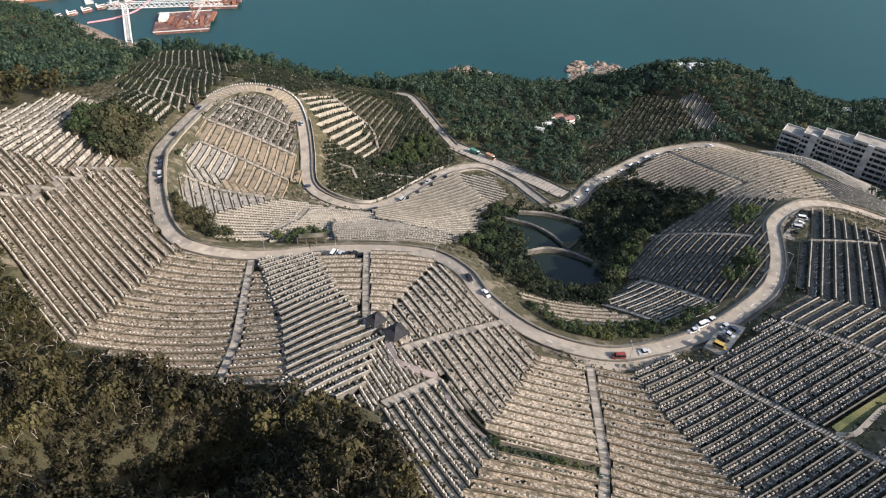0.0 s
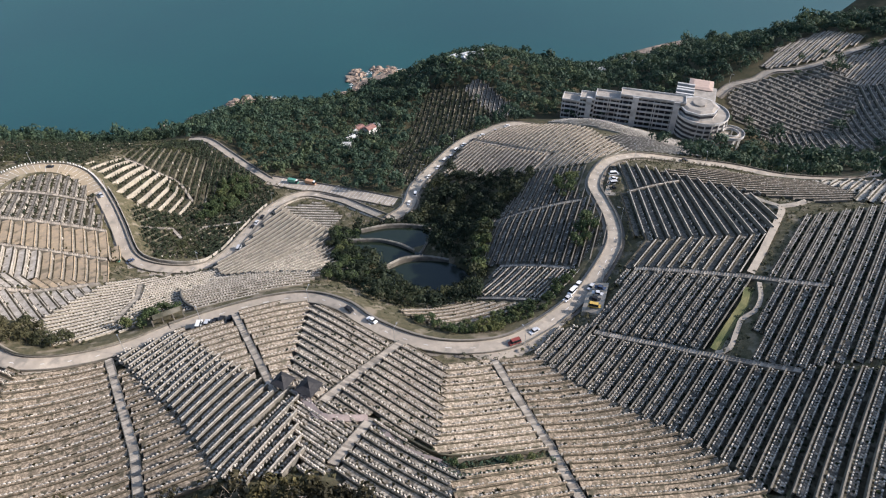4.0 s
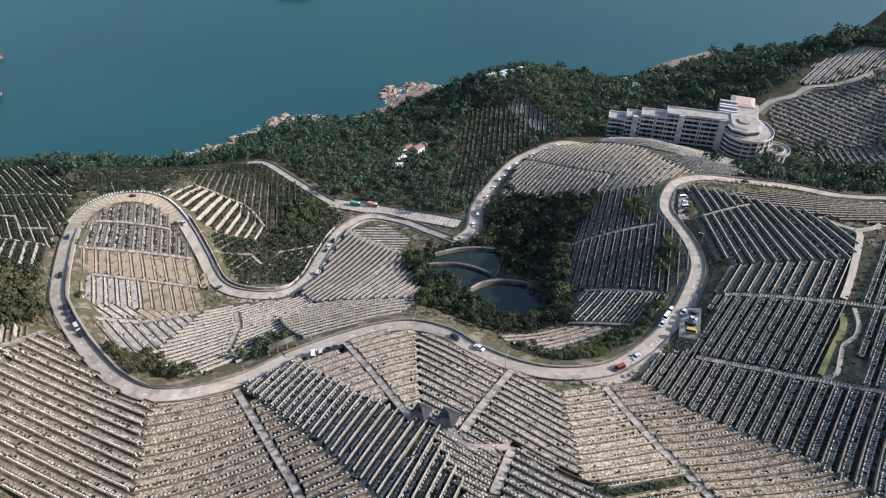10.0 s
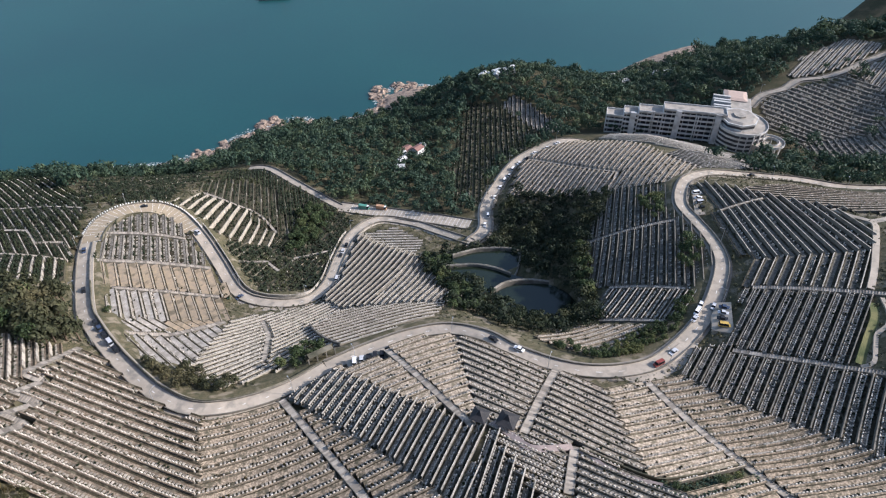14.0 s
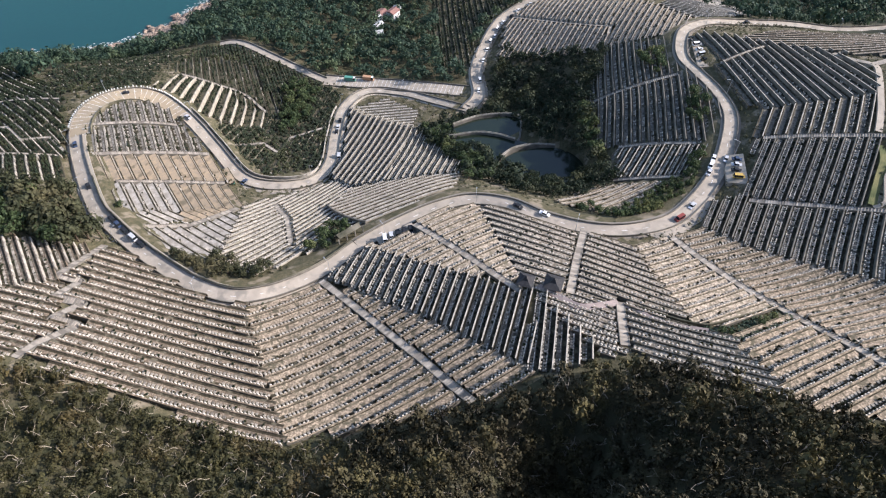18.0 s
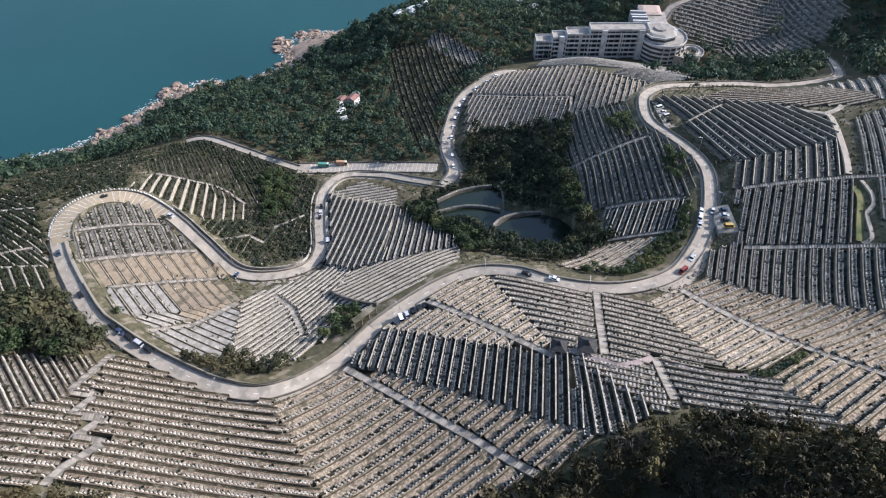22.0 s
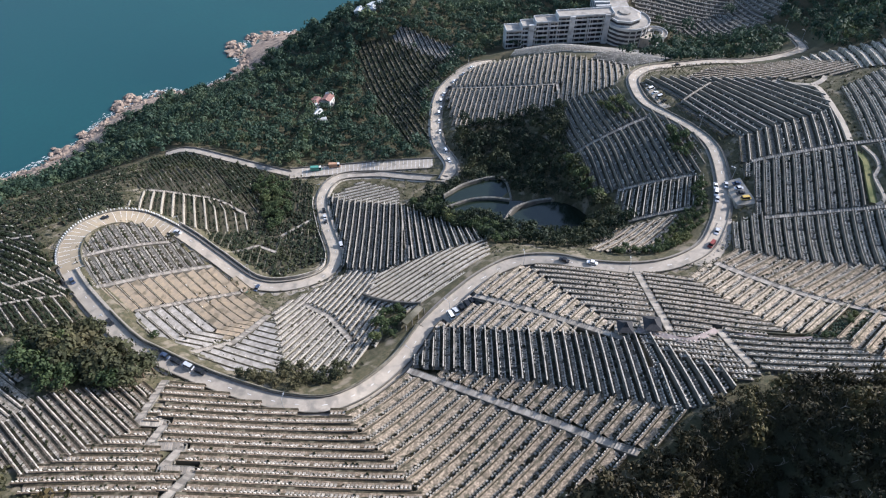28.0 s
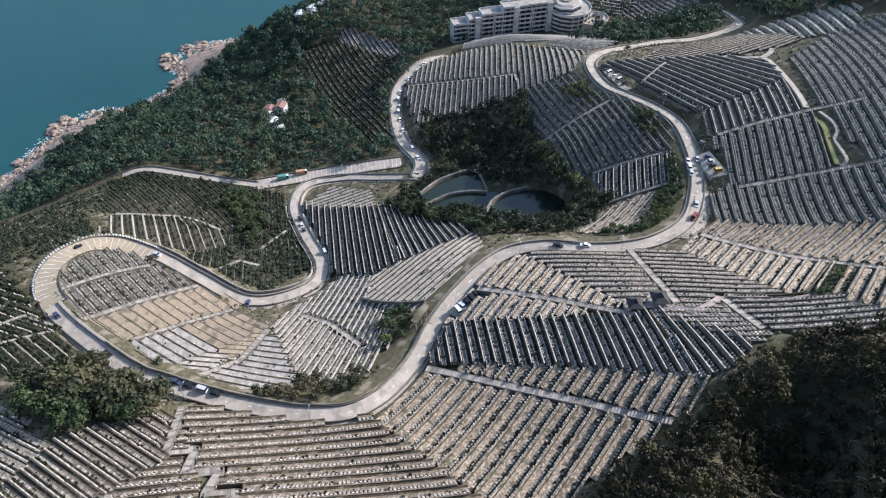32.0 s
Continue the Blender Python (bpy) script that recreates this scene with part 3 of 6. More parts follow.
# stairways and paths that part the blocks: plan points and width
STAIRS = [
    ([(-181, 409), (-168.6, 400), (-158, 394), (-137, 377)], 1.1), ([(-174, 365), (-161.4, 357), (-156.4, 339), (-145, 338), (-141, 322)], 1.2), ([(-169, 329.5), (-155, 322.6), (-142.5, 318)], 1.0),
    ([(-75, 401.5), (-66, 394.2), (-59, 387.8), (-51, 382.3), (-45.8, 375), (-41.5, 357.8)], 1.4),
    ([(-73, 189), (-67, 159), (-62, 134), (-59, 110)], 2.4), ([(-30, 197), (-26, 162), (-23, 138)], 2.2), ([(22, 158), (4, 142), (-11, 128)], 2.6),
    ([(48, 138), (45, 112), (42, 93), (36, 74), (27, 46)], 2.4), ([(-136, 242), (-151, 225), (-145, 219.5), (-153, 212.5), (-145.5, 206.5), (-154, 201), (-147.5, 195), (-158, 189.5), (-163, 185)], 2.4), ([(0, 117), (-7, 109), (-14, 101)], 2.6), ([(-70.5, 324.4), (-54, 326.2), (-49.9, 315.4), (-38.6, 328.4), (-15.7, 331.8)], 1.3),
    ([(116, 158), (128, 143), (139, 128), (151, 108)], 2.0), ([(85, 136), (98, 116), (105, 103), (115, 83)], 2.0), ([(151, 213), (165, 212), (178, 211)], 0.9),
    ([(-131, 318.5), (-108, 317.5), (-83, 316)], 2.2), ([(-126, 294), (-104, 293.5), (-83, 292)], 1.8), ([(-129, 346), (-110, 342.5), (-91, 338.8)], 1.8),
    ([(-122, 255), (-106, 254), (-84, 266.5)], 2.2), ([(-68, 264), (-68, 245), (-74, 221)], 2.0), ([(161, 300), (152, 292), (143, 284)], 1.8),
    ([(99, 243), (116, 232), (133, 221)], 1.8), ([(82, 203), (92, 189), (100, 176)], 1.8), ([(63, 185), (72, 175), (80, 165)], 1.6), ([(150, 383), (156, 340), (162, 300)], 1.8),
]

# outline of the whole cemetery
CEMETERY = [(-205, 190), (-160, 180), (-108, 126), (-59, 108), (-9, 94), (36, 72), (66, 52), (140, 20), (240, 110), (235, 250), (200, 330), (205, 392), (140, 395), (75, 330), (0, 410), (-40, 470), (-150, 440), (-205, 380), (-205, 300)]
# strip of lawn between two blocks, and the forking path, which the rows leave free
LAWN = [(137.5, 126), (144.5, 118.5), (109, 96.5), (103.5, 105)]
FORK = [(192, 184), (190, 174), (189, 163), (178, 154), (165, 145), (152, 136), (141, 129)]

# ---- ground sheet ----
GX, GY = np.arange(-700, 705, 5.0), np.arange(-400, 905, 5.0)
gx, gy = np.meshgrid(GX, GY)
gz = ground(gx, gy).reshape(gx.shape)
edge = np.clip((np.maximum(np.abs(gx) - 560, -gy - 200)) / 120, 0, 1)
gz = gz * (1 - edge) + np.where(gy > 500, -25, 120) * edge
for _poly, *_r in BLOCKS.values():
    gz -= 1.6 * inside(_poly, gx, gy)
for _poly in ([(30, 272), (40, 284), (58, 282), (76, 271), (66, 256), (72, 236), (77, 222), (73, 206), (60, 198), (46, 206), (36, 226), (38, 240)],):
    gz = np.where(inside(_poly, gx, gy), np.minimum(gz, np.where(gy > 262, 116, np.where(gy > 240, 121, 126))), gz)
for _l in ROAD_LINES.values():
    near = np.full(gx.shape, 99.0)
    tz = np.zeros(gx.shape)
    for px, py, pz in _l:
        d = np.hypot(gx - px, gy - py)
        upd = d < near
        near[upd], tz[upd] = d[upd], pz
    k = np.clip((11 - near) / 6, 0, 1)
    gz = gz * (1 - k) + (tz - 0.5) * k
gz = np.where(inside([(-49, 191), (-28, 189), (-28, 202), (-49, 202)], gx, gy), 163.2, gz)
nx, ny = len(GX), len(GY)
idx = np.arange(nx * ny).reshape(ny, nx)
gf = np.stack([idx[:-1, :-1], idx[:-1, 1:], idx[1:, 1:], idx[1:, :-1]], -1).reshape(-1, 4)
ground_me = mesh_of("ground", np.stack([gx, gy, gz], -1).reshape(-1, 3), gf, [M["earth"], M["rock"], M["grass"]])
cz = gz.ravel()[gf].mean(1)
cx_, cy_ = gx.ravel()[gf].mean(1), gy.ravel()[gf].mean(1)
in_cemetery = inside(CEMETERY, cx_, cy_)
mi = np.where((cz < 19 + 5 * np.sin(cx_ * 0.11)) & (cy_ > 550), 1, np.where(in_cemetery, 2, 0)).astype(np.int32)
ground_me.polygons.foreach_set("material_index", mi)
ground_me.polygons.foreach_set("use_smooth", np.ones(len(gf), bool))
tagged(link("ground", ground_me), "hillside soil with dry grass under trees and terraces", "ground", kind="structure")

sea = mesh_of("sea", [(-4500, 300, 0), (4500, 300, 0), (4500, 6000, 0), (-4500, 6000, 0)], [(0, 1, 2, 3)], M["sea"])
tagged(link("sea", sea), "calm teal green sea water off the headland", "sea", kind="structure")
back = mesh_of("far_land", [(-4500, -4500, 60), (4500, -4500, 60), (4500, 300, -3), (-4500, 300, -3)], [(0, 1, 2, 3)], M["earth"])
tagged(link("ground_far", back), "far scrub-covered land behind the hill", "land", kind="structure")

# ---- terraces ----
rng = np.random.default_rng(4)
STONES = []


def gap_to(poly, x, y):
    """Distance from plan points to a block: below zero inside."""
    d = np.full(x.shape, 1e9)
    for (ax, ay), (bx, by) in zip(poly, poly[1:] + poly[:1]):
        ex, ey = bx - ax, by - ay
        u = np.clip(((x - ax) * ex + (y - ay) * ey) / (ex * ex + ey * ey), 0, 1)
        d = np.minimum(d, np.hypot(x - ax - u * ex, y - ay - u * ey))
    return np.where(inside(poly, x, y), -d, d)


def line_gap(line, x, y):
    """Distance from plan points to an open line."""
    d = np.full(x.shape, 1e9)
    for (ax, ay), (bx, by) in zip(line[:-1], line[1:]):
        ex, ey = bx - ax, by - ay
        u = np.clip(((x - ax) * ex + (y - ay) * ey) / (ex * ex + ey * ey), 0, 1)
        d = np.minimum(d, np.hypot(x - ax - u * ex, y - ay - u * ey))
    return d


ALL_ROAD = np.concatenate([l[::2, :2] for l in ROAD_LINES.values()])
GROW = 3.2


def free_runs(name, poly, a, b):
    """The stretches of a row that its block owns, off the roads, the stairs and the other blocks."""
    ln = np.linalg.norm(b - a)
    u = np.arange(0, ln + 0.1, 0.75)
    q = a + (b - a) * (u / ln)[:, None]
    x, y = q[:, 0], q[:, 1]
    own = gap_to(poly, x, y)
    ok = own < GROW
    for other, (p, *_r) in BLOCKS.items():
        if other != name:
            ok &= own <= gap_to(p, x, y) + 0.9
    for line, width in STAIRS:
        ok &= line_gap(line, x, y) > width / 2 + 0.2
    ok &= ~inside(LAWN, x, y) & (line_gap(FORK, x, y) > 1.7)
    d2 = ((x[:, None] - ALL_ROAD[None, :, 0]) ** 2 + (y[:, None] - ALL_ROAD[None, :, 1]) ** 2).min(1)
    ok &= (d2 > 4.6 ** 2) & ~inside(BAY, x, y) & ~inside(LOT, x, y)
    runs, start = [], None
    for i, k in enumerate(list(ok) + [False]):
        if k and start is None:
            start = i
        elif not k and start is not None:
            if u[i - 1] - u[start] > 3:
                runs.append((q[start], q[i - 1]))
            start = None
    return runs


def terraces(name, poly, angle, spacing, surface, green):
    words = {"pale": "pale weathered concrete", "worn": "worn mottled concrete", "brown": "brown stained concrete", "grey": "grey stained concrete with slope shade in its tone", "white": "whitish concrete", "lime": "limewashed concrete", "ochre": "ochre concrete", "moss": "dark mossy concrete"}[surface]
    block = tagged(new("grave_terraces"), f"cemetery terraces of {words} with {'shrub-lined' if green else 'dense'} grave rows", "grave terraces", "cemetery blocks")
    t = np.array([math.cos(radians(angle)), math.sin(radians(angle))])
    n = np.array([-t[1], t[0]])
    c = np.mean(np.array(poly), 0)
    if ground(*(c + n * 6))[0] < ground(*(c - n * 6))[0]:
        n = -n
    if name in CLIMB and n @ np.array(CLIMB[name][:2]) < 0:
        n = -n
    p = np.array(poly, float)
    a_, b_ = p @ t, p @ n
    phase = b_.min() + spacing / 2
    if name in CREASES:
        p0, p1, step = (np.array(CREASES[name][0], float), np.array(CREASES[name][1], float), CREASES[name][2])
        w = (p1 - p0) / np.linalg.norm(p1 - p0)
        spacing, phase = abs(w @ n) * step, p0 @ n
    first = phase + math.floor((b_.min() - GROW - phase) / spacing) * spacing
    s = spacing / 2
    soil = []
    for level in np.arange(first, b_.max() + GROW, spacing):
        for a, b in free_runs(name, poly, t * (a_.min() - GROW) + n * level, t * (a_.max() + GROW) + n * level):
            ln = np.linalg.norm(b - a)
            k = max(2, int(ln / 5) + 1)
            q = a + (b - a) * np.linspace(0, 1, k)[:, None]
            z = ground(q[:, 0], q[:, 1])
            rise = np.clip(ground(q[:, 0] + n[0] * spacing, q[:, 1] + n[1] * spacing) - z, 0.5, 2.8)
            pts = np.c_[q, z]
            nn = np.repeat(n[None], k, 0)
            v, f = sweep(pts, nn, [(-s, -1.8), (-s, 0), (s, 0)])
            link("terrace_floor", mesh_of("terrace_floor", v, f, M["streaked" if name.startswith("mossy") else surface]), block)
            h = max(float(np.median(rise)) + 0.25, 1.6 if surface == "grey" else 1.1 if name.startswith("white walls") else 1.0 if surface in ("white", "lime") else 0)
            h = max(h, CLIMB[name][2]) if name in CLIMB else h
            if surface == "ochre" or name in ("mossy loop", "mossy loop upper", "white fan upper", "white fan middle", "white fan bend"):
                h = max(0.5, 0.5 * float(np.median(rise)))
            bright = name in ("white walls", "white walls bend")
            w = 0.5 if bright else 0.32
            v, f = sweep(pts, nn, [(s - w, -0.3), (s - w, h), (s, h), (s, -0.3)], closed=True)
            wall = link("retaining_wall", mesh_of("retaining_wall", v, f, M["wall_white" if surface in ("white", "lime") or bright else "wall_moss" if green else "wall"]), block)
            if not green:
                v, f = sweep(pts, nn, [(s - 0.36, h), (s - 0.36, h + 0.12), (s + 0.03, h + 0.12), (s + 0.03, h)], closed=True)
                link("coping", mesh_of("coping", v, f, M[surface if surface in ("pale", "worn", "brown") else "wall" if name in ("pond rows upper", "east low", "east slope", "east far") else "coping"]), wall)
            # dark strip at the wall foot: soil and wall shadow in one colour
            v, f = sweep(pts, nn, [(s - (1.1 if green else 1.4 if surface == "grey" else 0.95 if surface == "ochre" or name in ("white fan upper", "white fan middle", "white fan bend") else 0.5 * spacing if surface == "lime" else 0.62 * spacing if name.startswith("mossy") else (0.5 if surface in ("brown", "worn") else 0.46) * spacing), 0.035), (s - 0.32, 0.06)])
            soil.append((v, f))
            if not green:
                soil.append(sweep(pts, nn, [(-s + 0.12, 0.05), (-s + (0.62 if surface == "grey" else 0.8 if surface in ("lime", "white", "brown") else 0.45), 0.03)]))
            m = int(ln / 1.15)
            g = a + (b - a) * ((np.arange(m) + 0.5) / m)[:, None]
            g = g[rng.random(m) > 0.05]
            if len(g):
                STONES.append((block, green, h, np.c_[g, np.interp((g - a) @ (b - a) / ln ** 2, np.linspace(0, 1, k), z)], np.repeat(t[None], len(g), 0), np.repeat(n[None], len(g), 0), spacing, surface, name))
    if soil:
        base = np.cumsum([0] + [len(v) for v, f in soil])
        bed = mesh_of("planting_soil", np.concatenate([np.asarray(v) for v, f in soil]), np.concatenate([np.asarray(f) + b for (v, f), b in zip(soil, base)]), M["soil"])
        tagged(link("planting_soil", bed, block), "dark weedy soil and painted wall shade along the walls", kind="stuff")
    return block


for _name, (_poly, _angle, _gap, _surface, _green) in BLOCKS.items():
    terraces(_name, _poly, _angle, _gap, _surface, _green)


def crown(seed, lumps, leaves, size, spread=(1, 1, 1)):
    """Leaf faces of one crown about the origin, radius 1: lumps of small leaves set round limbs."""
    r = np.random.default_rng(seed)
    out = []
    for i in range(lumps):
        d = r.normal(size=3)
        d /= np.linalg.norm(d)
        c = d * r.uniform(0.35, 0.72) * np.array(spread)
        c[2] = abs(c[2]) * 0.9 - 0.15
        rad = r.uniform(0.26, 0.46)
        for _ in range(leaves):
            e = r.normal(size=3)
            e /= np.linalg.norm(e)
            if e[2] < -0.5:
                e[2] *= -1
            o = c + e * rad * r.uniform(0.75, 1.1)
            nrm = e + r.normal(size=3) * 0.28
            nrm /= np.linalg.norm(nrm)
            u = np.cross(nrm, (0.3, 0.5, 0.8))
            u /= np.linalg.norm(u)
            w = np.cross(nrm, u)
            a = r.uniform(0, 6.28)
            u, w = u * math.cos(a) + w * math.sin(a), w * math.cos(a) - u * math.sin(a)
            k = size * r.uniform(0.7, 1.3)
            out.append([o - u * k, o - w * k * 0.6, o + u * k, o + w * k * 0.6])
    return np.array(out)


LEAVES = [crown(s, 10, 13, 0.135) for s in range(8)]


def forest(name, label, xy, radius, mat, tall=(0.85, 1.25), lift=0.75):
    """One mesh of many small trees standing on the ground at the plan points."""
    xy = np.asarray(xy)
    z = ground(xy[:, 0], xy[:, 1])
    keep = z > 17 + 4 * np.sin(xy[:, 0] * 0.21) * np.sin(xy[:, 1] * 0.17 + 1)
    xy, z = xy[keep], z[keep]
    vs = []
    for i, (x, y) in enumerate(xy):
        q = LEAVES[int(rng.integers(len(LEAVES)))]
        a = rng.uniform(0, 6.28)
        s = radius * min(1.9, max(0.55, rng.lognormal(-0.08, 0.32)))
        h = s * rng.uniform(*tall)
        ca, sa = math.cos(a), math.sin(a)
        p = np.stack([(q[..., 0] * ca - q[..., 1] * sa) * s + x, (q[..., 0] * sa + q[..., 1] * ca) * s + y, (q[..., 2] + lift) * h + z[i]], -1)
        vs.append(p.reshape(-1, 3))
    v = np.concatenate(vs)
    f = np.arange(len(v)).reshape(-1, 4)
    return tagged(link(name, mesh_of(name, v, f, mat)), label, "trees", kind="stuff")


def scatter(poly, gap, jitter=0.5, holes=()):
    """Plan points about gap metres apart inside a polygon, off the roads and the blocks."""
    p = np.array(poly)
    x, y = np.meshgrid(np.arange(p[:, 0].min(), p[:, 0].max(), gap), np.arange(p[:, 1].min(), p[:, 1].max(), gap))
    x = x.ravel() + rng.uniform(-jitter, jitter, x.size) * gap
    y = y.ravel() + rng.uniform(-jitter, jitter, y.size) * gap
    ok = inside(poly, x, y)
    for b, *_r in BLOCKS.values():
        ok &= ~inside(b, x, y)
    for h in holes:
        ok &= ~inside(h, x, y)
    for l in ROAD_LINES.values():
        d = np.min((x[:, None] - l[None, ::2, 0]) ** 2 + (y[:, None] - l[None, ::2, 1]) ** 2, 1)
        ok &= d > 49
    return np.c_[x, y][ok]


EDGE = [(-185, 190), (-166, 184), (-145, 165), (-128, 145), (-108, 126), (-84, 117), (-59, 107), (-40, 103), (-27, 98), (-12, 88), (-2, 68), (3, 55), (14, 42), (34, 34), (54, 28), (70, 12), (98, -10)]
HILL = EDGE + [(110, 0), (0, 10), (-120, 60), (-190, 120)]
_hill = scatter(HILL, 2.5)
_west = _hill[:, 0] + 110 - _hill[:, 1] + 6 * np.sin(_hill[:, 1] * 0.13) < -92
forest("forest_scrub", "low olive brown scrub on the open hilltop", _hill[_west], 2.15, M["leaf_dry"], (0.7, 1.2))
forest("forest_hill", "dark scrub forest crowding the hilltop", _hill[~_west], 2.4, M["leaf_hill"], (1.0, 1.7))
forest("forest_summit", "dry olive brown scrub forest on the summit", scatter([(110, 0), (120, -60), (-60, -60), (-120, 60), (0, 10)], 6.0), 3.8, M["leaf_hill"])
forest("forest_back", "dark scrub forest behind the hilltop", scatter([(-190, 120), (-120, 60), (-60, -60), (-420, -60), (-420, 330), (-194, 330), (-194, 314), (-205, 262), (-184, 225), (-178, 197), (-185, 190)], 9.0), 5.6, M["leaf_dry"])
POND_HOLE = [(30, 270), (44, 284), (60, 280), (76, 268), (66, 256), (70, 234), (71, 214), (60, 202), (46, 214), (37, 232), (40, 252)]
# the shadow on this slope is put into the leaf colour
forest("forest_pond", "woodland on the steep slope over the ponds, shade in its leaf colour", scatter([(113, 340), (143, 284), (99, 243), (79, 210), (62, 184), (33, 184), (22, 200), (10, 222), (26, 300), (60, 297), (90, 325)], 3.8, holes=[POND_HOLE]), 3.2, M["leaf_dark"])
forest("forest_north", "green woodland running down to the sea", scatter([(-35, 466), (0, 405), (20, 380), (75, 330), (117, 373), (165, 401), (225, 405), (300, 350), (335, 340), (355, 400), (480, 420), (490, 640), (359, 616), (240, 658), (186, 690), (145, 680), (106, 655), (72, 660), (0, 655), (-40, 645), (-105, 640), (-140, 560), (-90, 480)], 6.4), 4.8, M["leaf"])
forest("forest_west", "green woodland on the western headland", scatter([(-140, 640), (-90, 480), (-140, 430), (-190, 425), (-192, 378), (-184, 338), (-190, 322), (-420, 322), (-600, 640), (-600, 760), (-500, 790), (-430, 770), (-390, 730), (-330, 735), (-220, 685)], 6.6), 4.6, M["leaf"])
forest("forest_east", "hazy woodland across the eastern valley", scatter([(300, 330), (300, 210), (260, 235), (215, 260), (205, 300), (320, 300), (360, 350), (600, 480), (640, 200), (400, 150), (330, 190)], 7.6), 5.2, M["leaf"])
forest("forest_ridge", "hazy woodland on the ridge behind the eastern terraces", scatter([(264, 185), (262, 140), (238, 118), (216, 88), (260, 40), (420, 60), (640, 200), (400, 150), (330, 188), (300, 198)], 7.6), 5.2, M["leaf"])
forest("forest_far", "hazy green woodland on the far headland", scatter([(340, 385), (352, 380), (380, 382), (400, 390), (470, 400), (500, 350), (700, 300), (700, 700), (600, 690), (500, 640), (480, 420), (355, 402)], 8.0), 5.8, M["leaf"])


# ---- roads ----
def road(name, line, width, label):
    top = tagged(new(name), label, "road", kind="structure")
    nn = side_of(line)
    w = width / 2
    v, f = sweep(line, nn, [(-w, -0.6), (-w, 0), (w, 0), (w, -0.6)])
    link("carriageway", mesh_of("carriageway", v, [q[::-1] for q in f], M["road"]), top)
    for sgn in (1, -1):
        o = sgn * (w + 0.15)
        in_loop = [i for i in range(len(line)) if name == "road_west" and sgn < 0 and line[i, 1] > 338 and line[i, 0] < -84.5]
        for run in (slice(0, in_loop[0] + 1), slice(in_loop[-1], None)) if in_loop else (slice(None),):
            v, f = sweep(line[run], nn[run], [(o - 0.15, -0.8), (o - 0.15, 0.8), (o + 0.15, 0.8), (o + 0.15, -0.8)], closed=True)
            link("parapet", mesh_of("parapet", v, f, M["wall"]), top)
            a, b = sorted((sgn * (w + 0.3), sgn * (w + 1.5)))
            v, f = sweep(line[run], nn[run], [(a, -1.4), (a, -0.12), (b, -0.12), (b, -1.4)])
            link("drain_strip", mesh_of("drain_strip", v, [q[::-1] for q in f], M["step"]), top, "stained concrete drain strip")
    return top


for _k, _label in (("main", "pale concrete hillside road with low parapets"), ("west", "pale concrete road winding down in loops"), ("lower", "narrow concrete road to the lower terrace"), ("deck", "long concrete deck of parking bays"), ("north", "concrete road climbing to the columbarium"), ("far", "pale concrete road over the far hill")):
    road("road_" + _k, ROAD_LINES[_k], 5.0 if _k == "lower" else 10.0 if _k == "deck" else 7.0 if _k == "north" else 5.6, _label)

# ---- bare branches over the hilltop scrub ----
def branches(name, label, xy, mat):
    """Pale crooked branches sticking out of the scrub: each a stem of three bent pieces with side twigs."""
    vs, fs, k = [], [], 0
    z = ground(xy[:, 0], xy[:, 1])
    for (x, y), g in zip(xy, z):
        stack = [(np.array([x, y, g + rng.uniform(1.0, 3.0)]), np.array([rng.normal(0, 0.5), rng.normal(0, 0.5), 1.0]), 0.10, 3)]
        while stack:
            p, d, r, left = stack.pop()
            d = d / np.linalg.norm(d)
            q = p + d * rng.uniform(0.9, 1.7)
            u = np.cross(d, (0.2, 0.9, 0.4))
            u /= np.linalg.norm(u)
            w = np.cross(d, u)
            for o, c, rr in ((p, 1, r), (q, 1, r * 0.7)):
                vs += [o + u * rr, o - u * rr * 0.5 + w * rr * 0.87, o - u * rr * 0.5 - w * rr * 0.87]
            fs += [(k + i, k + (i + 1) % 3, k + 3 + (i + 1) % 3, k + 3 + i) for i in range(3)]
            k += 6
            if left > 1:
                for _ in range(1 + (rng.random() < 0.6)):
                    stack.append((q, d + rng.normal(0, 0.55, 3), r * 0.7, left - 1))
    tagged(link(name, mesh_of(name, np.array(vs), fs, mat)), label, "branches", kind="stuff")


branches("bare_branches", "pale bare branches standing out of the scrub", scatter(EDGE + [(120, -60), (-60, -60), (-120, 60), (-190, 120)], 4.2), M["twig"])

# ---- graves ----
PROFILE = np.array([(-1, 0), (1, 0), (1, 0.78), (0.55, 1), (-0.55, 1), (-1, 0.78)], float)
STONE_V = np.array([(x, y, z) for y in (-1, 1) for x, z in PROFILE])
STONE_F = np.array([(0, 1, 2, 5), (2, 3, 4, 5), (7, 6, 11, 8), (11, 10, 9, 8)] + [(i, i + 6, (i + 1) % 6 + 6, (i + 1) % 6) for i in range(6)])
SLAB_V = CORNERS * (1, 1, 0.5) + (0, 0, 0.5)
SLAB_V[4:, :2] *= 0.9


def repeated(tv, tf, centres, along, size):
    """Vertices and faces of a template set at many places."""
    c, t, h = np.asarray(centres, float), np.asarray(along, float), np.asarray(size, float)
    p = tv[None] * h[:, None]
    x = c[:, None, 0] + p[..., 0] * t[:, None, 0] - p[..., 1] * t[:, None, 1]
    y = c[:, None, 1] + p[..., 0] * t[:, None, 1] + p[..., 1] * t[:, None, 0]
    v = np.stack([x, y, c[:, None, 2] + p[..., 2]], -1).reshape(-1, 3)
    return v, (tf[None] + len(tv) * np.arange(len(c))[:, None, None]).reshape(-1, tf.shape[1])


